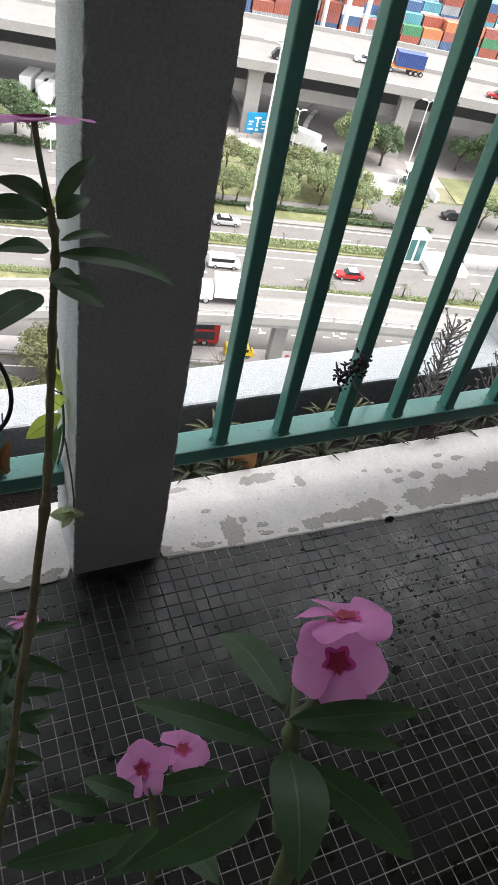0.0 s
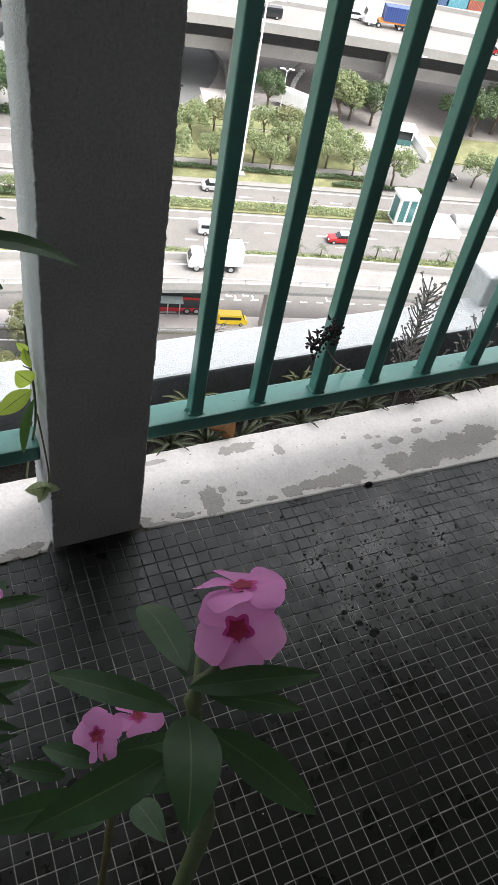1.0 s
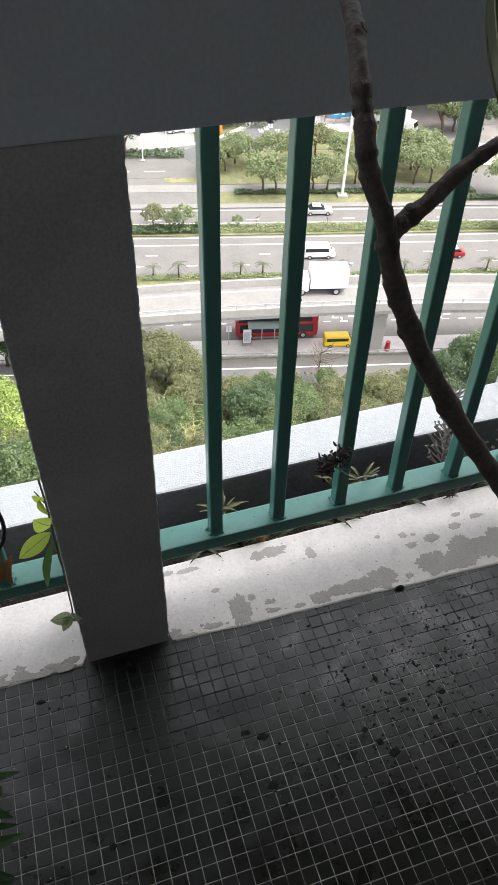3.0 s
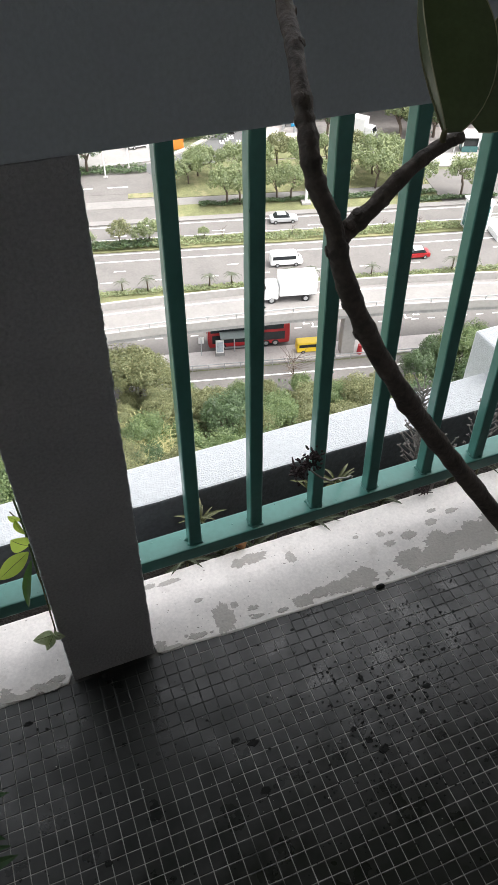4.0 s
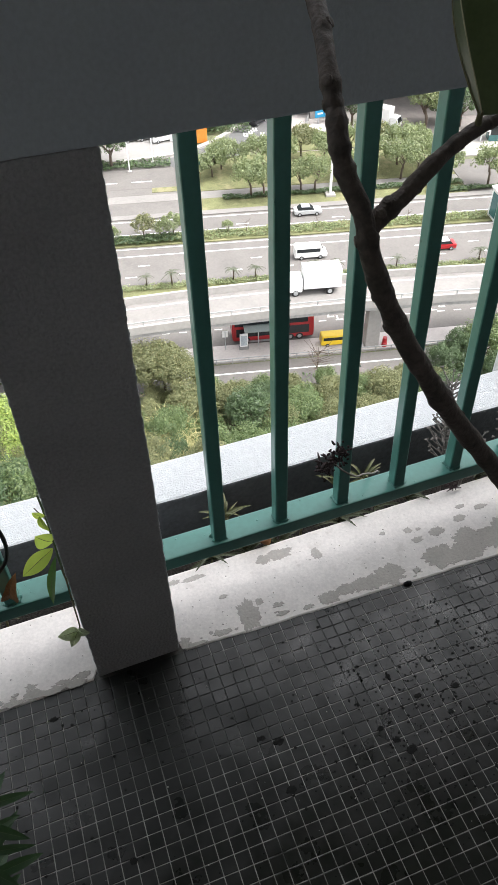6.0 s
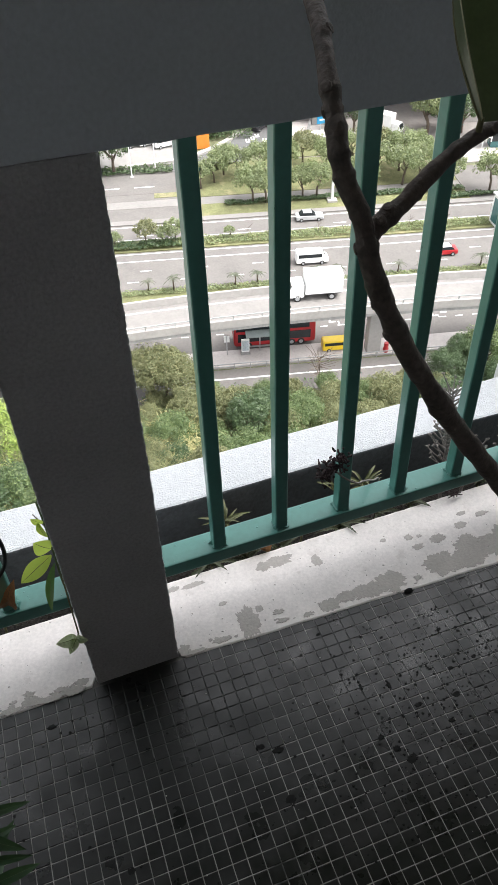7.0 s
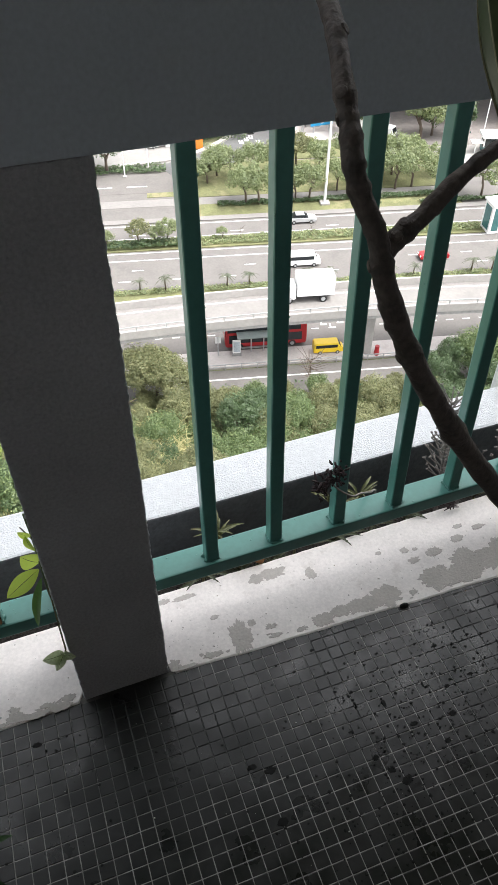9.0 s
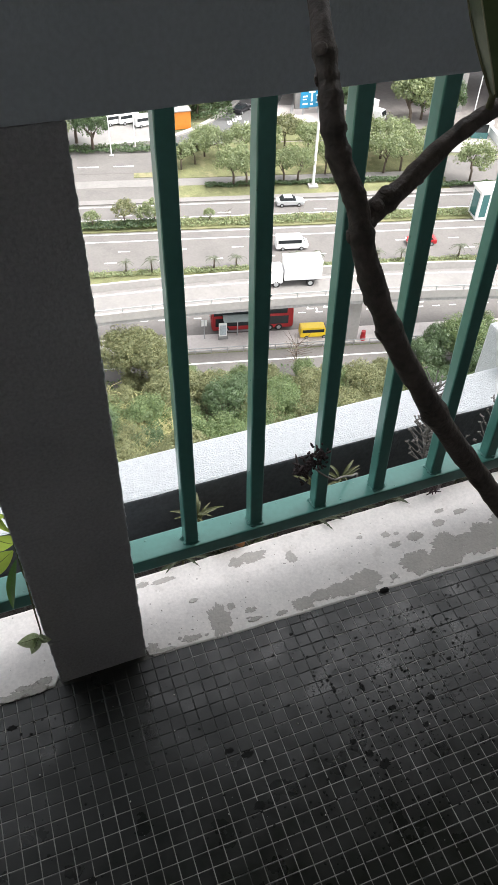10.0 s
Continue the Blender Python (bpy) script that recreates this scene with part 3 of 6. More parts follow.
dashes("marking_highway_a", -121.5, 150, 93.5, 0.07, 1.7, 6.6)
dashes("marking_highway_b", -121.5, 150, 90.6, 0.07, 1.7, 5.9, start=0.3)
dashes("marking_highway_edge", -120, 150, 96.3, 0.07, 30, 0.01, 0.18, label="white painted edge line")
dashes("marking_highway_edge_b", -120, 150, 98.4, 0.07, 30, 0.01, 0.14, label="white painted edge line")
dashes("marking_far_a", -128.3, 150, 103.9, 0.07, 2.0, 13.4)
dashes("marking_far_edge", -120, 150, 106.9, 0.07, 30, 0.01, 0.18, label="white painted edge line")
dashes("marking_far_edge_b", -120, 150, 102.8, 0.07, 30, 0.01, 0.14, label="white painted edge line")
dashes("marking_lower_a", -60, 110, 76.4, 0.08, 1.0, 1.3, 0.15)
dashes("marking_lower_edge", -60, 110, 67.2, 0.06, 30, 0.01, 0.2, label="white painted edge line")
dashes("marking_deck_edge", -120, 150, 72.5, DECK, 30, 0.01, 0.18, label="white painted edge line")
bow_mesh(bpy.data.objects["marking_deck_edge"].data)
dashes("marking_side", -60, 0, 121.0, 0.09, 3.5, 2.5, 0.25)
bm = bmesh.new()
for i, (u, v) in enumerate(((19.5, 77.2), (20.6, 76.4), (21.8, 77.4), (23.0, 76.6), (33.5, 76.8), (34.8, 77.4), (10.6, 75.0), (12.2, 74.9))):
    box_bm(bm, u, u + 0.9, v - 0.1, v + 0.1, 0.06, 0.094)
    box_bm(bm, u + 0.1, u + 0.3, v + 0.2, v + 0.9, 0.06, 0.094)
for u, v in ((15.5, 138.2), (16.6, 139.4), (17.6, 140.4), (18.8, 138.0)):
    box_bm(bm, u, u + 0.8, v - 0.8, v - 0.5, 0.06, 0.115)
    box_bm(bm, u, u + 0.25, v - 0.4, v + 0.8, 0.06, 0.115)
    box_bm(bm, u + 0.5, u + 0.8, v - 0.4, v + 0.8, 0.06, 0.115)
thing("marking_words", bm, M_LINE, "illegible white painted road lettering", "road marking", kind="structure", at=LAND)
bm = bmesh.new()
for k in range(14):
    a = k / 13
    u, v = 42.6 + 6 * a * a, 140 + 20 * a
    box_bm(bm, u, u + 0.9, v, v + 0.7, 0.05, 0.5)
thing("barrier_blocks", bm, M_LINE, "black and white kerb blocks round the turning lane", "barrier", kind="structure", at=LAND)

# guard rail beside the bus stop
gr = thing("guard_rail", None, None, "grey steel guard rail between lane and bus stop", "guard rail", at=LAND)
part("rail", box(-60, 90, 69.12, 69.2, 0.75, 0.86), M_STEEL, gr)
part("rail", box(-60, 90, 69.12, 69.2, 0.40, 0.48), M_STEEL, gr)
pm = mesh_of("post", box(-0.05, 0.05, 69.1, 69.22, 0.05, 0.9), M_STEEL)
for i in range(75):
    part("post", pm, None, gr, at=pose(-60 + i * 2, 0, 0))
# ---- vehicles ----
def prism(profile, w, bevel=0.06):
    """A body from a side outline (x, z), extruded across y."""
    bm = bmesh.new()
    f = bm.faces.new([bm.verts.new((x, -w / 2, z)) for x, z in profile])
    r = bmesh.ops.extrude_face_region(bm, geom=[f])
    bmesh.ops.translate(bm, verts=[g for g in r["geom"] if isinstance(g, bmesh.types.BMVert)], vec=(0, w, 0))
    bmesh.ops.recalc_face_normals(bm, faces=bm.faces[:])
    bmesh.ops.bevel(bm, geom=bm.edges[:], offset=bevel, segments=2, affect="EDGES")
    return bm


def wheel_mesh(r, w):
    bm = bmesh.new()
    tube(bm, [(0, -w / 2, 0), (0, -w / 2 + 0.03, 0), (0, w / 2 - 0.03, 0), (0, w / 2, 0)], [r * 0.9, r, r, r * 0.9], 16)
    return mesh_of("wheel", bm, M_TYRE, True)


def rim_mesh(r, w):
    bm = bmesh.new()
    tube(bm, [(0, -w / 2 - 0.01, 0), (0, w / 2 + 0.01, 0)], r * 0.55, 12)
    return mesh_of("rim", bm, M_STEEL)


W_CAR, R_CAR, W_BIG, R_BIG = wheel_mesh(0.32, 0.22), rim_mesh(0.32, 0.22), wheel_mesh(0.48, 0.3), rim_mesh(0.48, 0.3)


def wheels(ob, xs, y, r, big=False):
    for x in xs:
        for s in (-1, 1):
            w = part("wheel", W_BIG if big else W_CAR, None, ob, at=pose(x, s * y, r))
            part("rim", R_BIG if big else R_CAR, None, w)


def car(label, body, roof=None, van=False):
    ob = thing("van" if van else "car", None, None, label, "van" if van else "car", group="vehicles")
    if van:
        part("body", prism([(-2.4, 0.3), (2.4, 0.3), (2.45, 0.9), (2.0, 1.15), (1.45, 1.95), (-2.35, 1.98), (-2.4, 0.9)], 1.75, 0.1), body, ob)
        for s in (-1, 1):
            part("side_window", box(-2.1, 1.35, -0.012, 0.012, 1.2, 1.75, 0.005), M_GLASS, ob, at=pose(0, s * 0.878, 0))
        part("windscreen", box(-0.02, 0.02, -0.75, 0.75, 0, 0.85, 0.01), M_GLASS, ob, at=pose(2.02, 0, 1.15, 0, -34, 0))
    else:
        part("body", prism([(-2.2, 0.28), (2.2, 0.28), (2.25, 0.62), (2.05, 0.82), (0.9, 0.95), (-1.6, 1.0), (-2.2, 0.92)], 1.72, 0.09), body, ob)
        part("cabin", prism([(-1.75, 0.93), (1.0, 0.93), (0.3, 1.42), (-1.1, 1.46)], 1.5, 0.07), M_GLASS, ob)
        part("roof", prism([(-1.12, 1.44), (0.34, 1.41), (0.2, 1.5), (-1.0, 1.52)], 1.36, 0.03), roof or body, ob)
        for s in (-1, 1):
            part("headlight", box(2.14, 2.26, -0.2, 0.2, 0.6, 0.74, 0.03), M_WHITE, ob, at=pose(0, s * 0.55, 0))
    wheels(ob, (-1.4, 1.4), 0.8, 0.32)
    return ob


def box_truck(label, cab_m, box_m, length=6.4, high=3.3):
    ob = thing("box_truck", None, None, label, "truck", group="vehicles")
    part("cargo_box", box(-length / 2, length / 2 - 1.9, -1.1, 1.1, 0.95, high, 0.06), box_m, ob)
    part("cab", prism([(length / 2 - 1.8, 0.5), (length / 2, 0.5), (length / 2 + 0.02, 1.3), (length / 2 - 0.35, 2.25), (length / 2 - 1.8, 2.3)], 2.0, 0.09), cab_m, ob)
    part("windscreen", box(-0.02, 0.02, -0.85, 0.85, 0, 0.85, 0.01), M_GLASS, ob, at=pose(length / 2 - 0.01, 0, 1.33, 0, -20, 0))
    part("chassis", box(-length / 2, length / 2 - 0.2, -0.45, 0.45, 0.5, 0.93), M_TYRE, ob)
    for s in (-1, 1):
        part("side_door", box(-0.9, 0.5, -0.02, 0.02, 1.15, 2.9, 0.008), M_WHITE, ob, at=pose(0, s * 1.105, 0))
    wheels(ob, (-length / 2 + 1.3, length / 2 - 1.0), 0.85, 0.42, True)
    return ob


def container_truck(label, cab_m, cont_m):
    ob = thing("container_truck", None, None, label, "truck", group="vehicles")
    part("container", corrugated(6.1, 2.44, 2.6), cont_m, ob, at=pose(0.6, 0, 1.4))
    part("trailer", box(-2.6, 4.6, -1.1, 1.1, 1.05, 1.38, 0.03), M_ORANGE, ob)
    part("cab", prism([(5.0, 0.6), (7.4, 0.6), (7.45, 1.6), (7.1, 3.1), (5.0, 3.2)], 2.4, 0.1), cab_m, ob)
    part("windscreen", box(-0.02, 0.02, -1.0, 1.0, 0, 1.1, 0.01), M_GLASS, ob, at=pose(7.46, 0, 1.75, 0, -13, 0))
    wheels(ob, (-2.1, -1.0, 0.1, 4.4, 6.4), 1.0, 0.48, True)
    return ob


def corrugated(lx, ly, h):
    """A shipping container with ribbed sides, corner posts and edge rails."""
    bm = bmesh.new()
    n = 24
    for s in (-1, 1):
        prev = None
        for i in range(n * 2 + 1):
            x = -lx / 2 + 0.1 + (lx - 0.2) * i / (n * 2)
            y = s * (ly / 2 - (0.05 if (i // 2) % 2 else 0.0))
            cur = (bm.verts.new((x, y, 0.12)), bm.verts.new((x, y, h - 0.12)))
            if prev:
                bm.faces.new((prev[0], cur[0], cur[1], prev[1]))
            prev = cur
    box_bm(bm, -lx / 2 + 0.1, lx / 2 - 0.1, -ly / 2 + 0.07, ly / 2 - 0.07, 0.08, h - 0.03)
    for sx in (-1, 1):
        for sy in (-1, 1):
            box_bm(bm, *sorted((sx * lx / 2, sx * (lx / 2 - 0.14))), *sorted((sy * ly / 2, sy * (ly / 2 - 0.14))), 0, h)
    for sy in (-1, 1):
        for z in (0.0, h - 0.13):
            box_bm(bm, -lx / 2 + 0.14, lx / 2 - 0.14, *sorted((sy * ly / 2, sy * (ly / 2 - 0.12))), z, z + 0.13)
    bmesh.ops.recalc_face_normals(bm, faces=bm.faces[:])
    return bm


def bus(label):
    ob = thing("double_decker_bus", None, None, label, "bus", group="vehicles")
    part("body", prism([(-5.2, 0.35), (5.1, 0.35), (5.25, 1.2), (5.1, 4.2), (-5.15, 4.25), (-5.25, 1.2)], 2.45, 0.12), M_RED, ob)
    for s in (-1, 1):
        part("lower_window_band", box(-4.6, 4.7, -0.015, 0.015, 1.0, 2.2, 0.006), M_GLASS, ob, at=pose(0, s * 1.23, 0))
        part("upper_window_band", box(-4.4, 4.9, -0.015, 0.015, 2.6, 3.5, 0.006), M_GLASS, ob, at=pose(0, s * 1.23, 0))
        part("advert_panel", box(-3.0, 3.3, -0.012, 0.012, 3.52, 4.05, 0.005), M_ADV, ob, at=pose(0, s * 1.235, 0), label="pale blue illegible advertisement")
    part("windscreen", box(-0.015, 0.015, -1.1, 1.1, 1.1, 3.7, 0.006), M_GLASS, ob, at=pose(5.2, 0, 0))
    part("roof_panel", box(-4.6, 3.2, -1.0, 1.0, 4.24, 4.3, 0.02), M_BLACKP, ob)
    for k in range(9):
        part("roof_bar", box(-4.0 + 0.75 * k, -3.55 + 0.75 * k, -0.7, -0.2 + 0.1 * (k % 3), 4.3, 4.315), M_ADV, ob)
    wheels(ob, (-3.4, -2.2, 3.4), 1.1, 0.48, True)
    return ob


def put(ob, u, v, z=0.08, turn=0.0):
    ob.matrix_world = LAND @ pose(u, v, z, 0, 0, turn)
    return ob


put(bus("parked red double-decker bus with pale advertisement"), 11.6, 74.2, 0.08, 180)
van_ob = put(car("small parked yellow van beside the pier", M_YELLOW, van=True), 19.3, 71.3, 0.2)
van_ob.matrix_world = van_ob.matrix_world @ Matrix.Scale(0.8, 4)
put(box_truck("white box lorry on the elevated road", M_WHITE, M_WHITE), 16.1, 71.8, DECK, 180)
put(car("red and white taxi on the highway", M_RED, M_WHITE), 39.7, 92.2, 0.07, 180)
put(car("silver saloon on the far carriageway", M_SILVER), 22.0, 105.6, 0.07)
put(car("white van on the highway", M_WHITE, van=True), 20.0, 92.6, 0.07)
put(car("dark saloon on the slip road", M_BLACKP), 19.0, 143.5, 0.1, 50)
put(car("black saloon on the access road", M_BLACKP), 66.0, 115.6, 0.08, 0)
put(container_truck("white tractor unit with blue container on the viaduct", M_WHITE, M_BLUE), 64.0, 151.0, 13.4, 174)
put(car("black people carrier on the viaduct", M_BLACKP, van=True), 36.5, 148.0, 13.4, 178)
put(car("white car on the viaduct", M_WHITE), 55.0, 154.0, 13.4, 175)
put(car("red car on the viaduct", M_RED), 81.0, 143.6, 13.4, 170)
put(box_truck("white lorry leaving the turning lane", M_WHITE, M_WHITE, 8.0, 3.6), 42.6, 139.0, 0.05, -40)
for u, v, a in ((-11.0, 152.5, 75), (-8.0, 151.5, 75), (-7.6, 147.0, 80)):
    put(box_truck("parked white lorry in the yard", M_WHITE, M_WHITE, 8.0, 3.6), u, v, 0.06, a)
for u, v in ((-5.5, 139.0), (-2.8, 139.4), (0.2, 138.0)):
    put(car("white vehicle parked in the yard", M_WHITE, van=True), u, v, 0.06, 20)

# ---- roadside things ----
shelter = thing("bus_shelter", None, None, "grey-roofed open bus shelter on thin posts", "bus shelter", at=LAND @ pose(10.4, 72.2, 0.2))
part("roof", box(-2.6, 2.6, -0.75, 0.75, 2.55, 2.68, 0.03), M_ROOFG, shelter)
for x in (-2.3, -0.8, 0.8, 2.3):
    part("post", box(x - 0.06, x + 0.06, -0.06, 0.06, 0, 2.55), M_STEEL, shelter)
part("bench", box(-2.0, 2.0, 0.2, 0.5, 0.42, 0.48, 0.01), M_STEEL, shelter)
pole = thing("timetable_pillar", None, None, "white illuminated timetable panel at the bus stop", "sign", at=LAND @ pose(7.7, 71.7, 0.2))
part("panel", box(-0.5, 0.5, -0.1, 0.1, 0.4, 2.3, 0.03), M_WHITE, pole)
part("poster", box(-0.4, 0.4, -0.12, -0.1, 0.6, 2.1, 0.004), M_ADV, pole)
part("foot", box(-0.6, 0.6, -0.2, 0.2, 0, 0.4, 0.02), M_DARKCONC, pole)
flag = thing("bus_stop_flag", None, None, "bus stop flag on a thin pole", "sign", at=LAND @ pose(5.4, 71.9, 0.2))
part("pole", box(-0.05, 0.05, -0.05, 0.05, 0, 2.8), M_STEEL, flag)
part("flag", box(-0.35, 0.35, -0.03, 0.03, 1.9, 2.8, 0.01), M_WHITE, flag)
drum = bmesh.new()
tube(drum, [(0, 0, 0), (0, 0, 0.5), (0, 0, 0.55), (0, 0, 1.3)], [0.35, 0.35, 0.3, 0.28], 12)
thing("barrel", drum, M_RED, "red barrel standing beside the pier", "barrel", at=LAND @ pose(25.3, 69.9, 0.2))

sign = thing("road_sign", None, None, "large blue direction sign with white arrows on two posts", "sign", at=LAND @ pose(32.2, 141.3, 0.14, 0, 0, 13))
part("panel", box(-2.4, 2.4, -0.06, 0.06, 1.3, 5.2, 0.03), M_SIGN, sign)
for x in (-1.6, 1.6):
    part("post", box(x - 0.1, x + 0.1, 0.07, 0.22, 0, 5.0), M_STEEL, sign)
bm = bmesh.new()
for x0, x1, z0, z1 in ((-0.18, 0.18, 2.4, 4.4), (-0.7, -0.18, 4.0, 4.3), (0.18, 0.7, 4.0, 4.3), (-1.9, -0.9, 3.3, 3.6), (-1.9, -1.1, 2.8, 3.0), (-1.9, -0.8, 1.9, 2.2), (0.9, 1.9, 3.3, 3.6), (1.0, 1.9, 2.8, 3.0), (0.9, 1.8, 2.0, 2.3), (-0.3, 0.3, 1.7, 2.1)):
    box_bm(bm, x0, x1, -0.075, -0.06, z0, z1)
part("lettering", bm, M_WHITE, sign, label="white arrows and illegible lettering")


def street_lamp(u, v, h, arm=2.2, r=0.19):
    ob = thing("street_lamp", None, None, "tall pale steel street lamp with paired heads", "street lamp", group="street lamps", at=LAND @ pose(u, v, 0.1))
    bm = bmesh.new()
    tube(bm, [(0, 0, 0), (0, 0, h * 0.5), (0, 0, h)], [r * 1.25, r, r * 0.6], 10)
    part("pole", bm, M_WHITE, ob)
    part("base", box(-4.2 * r, 4.2 * r, -4.2 * r, 4.2 * r, 0, 1.8 * r, 0.04), M_CONCRETE, ob)
    for s in (-1, 1):
        bm = bmesh.new()
        tube(bm, [(0, 0, h - 0.3), (s * arm * 0.5, 0, h + 0.1), (s * arm, 0, h + 0.15)], [0.07, 0.06, 0.05], 8)
        part("arm", bm, M_WHITE, ob)
        part("head", box(s * arm - 0.5, s * arm + 0.5, -0.2, 0.2, h + 0.05, h + 0.25, 0.05), M_WHITE, ob)
    return ob


street_lamp(26.9, 111.4, 26.0)
street_lamp(-6.3, 125.2, 7.0, 0.8, 0.09)
street_lamp(-2.1, 128.6, 7.0, 0.8, 0.09)
street_lamp(39.5, 139.0, 7.5, 0.9, 0.09)
street_lamp(62.5, 134.0, 14.0, 1.0, 0.1)

lift = thing("lift_tower", None, None, "white lift tower with teal glass on the median", "lift tower", at=LAND @ pose(52.0, 99.6, 0.1, 0, 0, 4))
part("shaft", box(-1.7, 1.7, -1.3, 1.5, 0, 4.6, 0.08), M_WHITE, lift)
part("roof_slab", box(-1.9, 1.9, -1.5, 1.7, 4.6, 4.9, 0.06), M_WHITE, lift)
for x in (-0.75, 0.75):
    part("glass_panel", box(x - 0.55, x + 0.55, -1.34, -1.3, 0.5, 4.2, 0.01), M_TEAL, lift)
part("glass_panel", box(-1.74, -1.7, -0.9, 1.0, 0.5, 4.2, 0.01), M_TEAL, lift)
thing("subway_ramp", box(54.0, 61.0, 95.0, 100.6, 0.0, 1.1, 0.12), M_WHITE, "white walled ramp beside the lift tower", "ramp", kind="structure", at=LAND)
bm = bmesh.new()
for k in range(13):
    a = math.pi * k / 12
    for x in (61.2, 86):
        bm.verts.new((x, 99.4 - 1.6 * math.cos(a), 0.05 + 1.9 * math.sin(a)))
bm.verts.ensure_lookup_table()
for k in range(12):
    bm.faces.new((bm.verts[2 * k], bm.verts[2 * k + 1], bm.verts[2 * k + 3], bm.verts[2 * k + 2]))
bm.faces.new([bm.verts[2 * k] for k in range(13)])
thing("tunnel_cover", bm, M_DARKCONC, "long dark grey rounded tunnel cover on the median", "tunnel", at=LAND, smooth=False)

kiosk = thing("gate_kiosk", None, None, "white gate kiosk with teal windows and flat roof", "kiosk", at=LAND @ pose(62.0, 129.0, 0.2, 0, 0, -8))
part("wall", box(-1.5, 1.5, -1.2, 1.2, 0, 1.1, 0.03), M_TEAL, kiosk)
part("glazing", box(-1.45, 1.45, -1.15, 1.15, 1.1, 2.7, 0.02), M_GLASS, kiosk)
for x in (-1.45, 1.45):
    for y in (-1.15, 1.15):
        part("corner_post", box(x - 0.1, x + 0.1, y - 0.1, y + 0.1, 1.1, 2.8), M_WHITE, kiosk)
part("roof", box(-2.0, 2.0, -1.7, 1.7, 2.8, 3.3, 0.08), M_WHITE, kiosk)
part("canopy", box(-3.9, -1.7, -1.9, -0.2, 2.0, 2.2, 0.04), M_WHITE, kiosk)
part("canopy_post", box(-3.0, -2.8, -1.1, -0.9, 0, 2.0), M_WHITE, kiosk)
thing("kiosk_wall", box(64.3, 65.0, 121.5, 133, 0.1, 1.7, 0.1), M_WHITE, "white boundary wall beside the kiosk", "wall", kind="structure", at=LAND)
hut = thing("site_hut", None, None, "orange steel hut at the edge of the slope", "hut", at=LAND @ pose(6.4, 136.8, 0.1, 0, 0, 10))
part("wall", box(-1.8, 1.8, -1.2, 1.2, 0, 3.2, 0.05), M_ORANGE, hut)
part("roof", box(-1.95, 1.95, -1.35, 1.35, 3.2, 3.35, 0.03), M_DARKCONC, hut)
shed = thing("yard_shed", None, None, "low white shed in the lorry yard", "shed", at=LAND @ pose(3.5, 139.5, 0.06, 0, 0, 4))
part("wall", box(-2.3, 2.0, -2.0, 2.0, 0, 3.0, 0.04), M_WHITE, shed)
part("roof", box(-2.5, 2.2, -2.2, 2.2, 3.0, 3.2, 0.04), M_ROOFG, shed)

# ---- container port ----
# container paints lightened and greyed to put distance haze into the colour
CONT = [mat("container_" + n, c, 0.55, vary=0.2, scale=0.4, fine=3, bump=0) for n, c in (("red", (0.30, 0.10, 0.085)), ("blue", (0.07, 0.12, 0.23)), ("teal", (0.10, 0.28, 0.34)), ("white", (0.6, 0.6, 0.58)), ("green", (0.06, 0.2, 0.1)), ("orange", (0.48, 0.18, 0.08)), ("rust", (0.3, 0.09, 0.06)), ("grey", (0.3, 0.31, 0.32)))]
cont_me = [mesh_of("shipping_container", corrugated(6.1, 2.44, 2.6), m) for m in CONT]
names = ("red", "dark blue", "teal", "white", "green", "orange", "rust red", "grey")
rng = random.Random(11)
count = 0
for row in range(6):
    v = 227 + row * 2.7 + (row // 3) * 13
    for col in range(19):
        u = 34 + col * 6.5
        for level in range(rng.choice((2, 3, 3, 4)) + (row >= 3)):
            if count >= 298 or (level < 1 and row % 3 == 1):
                continue
            k = rng.choice((0, 1, 1, 2, 2, 3, 0, 6, 6, 7, 1, 4, 5))
            ob = new("shipping_container", cont_me[k])
            ob.matrix_world = LAND @ pose(u + rng.uniform(-0.2, 0.2), v, 0.04 + 2.6 * level, 0, 0, 0)
            tagged(ob, names[k] + " ribbed steel shipping container stacked in the yard", "container", group="stacked containers")
            count += 1
crane = thing("gantry_crane", None, None, "white straddle crane among the container stacks", "crane", at=LAND @ pose(70, 222, 0.04, 0, 0, 20))
for x in (-3.5, 3.5):
    for y in (-5, 5):
        part("leg", box(x - 0.5, x + 0.5, y - 0.5, y + 0.5, 0, 15, 0.05), M_WHITE, crane)
    part("beam", box(x - 0.5, x + 0.5, -5.5, 5.5, 14.5, 16.2, 0.05), M_WHITE, crane)
part("trolley", box(-4, 4, -1.6, 1.6, 16.2, 18.5, 0.1), M_WHITE, crane)
part("cab", box(-1.2, 1.2, -3.4, -1.6, 12.5, 15.5, 0.1), M_GLASS, crane)


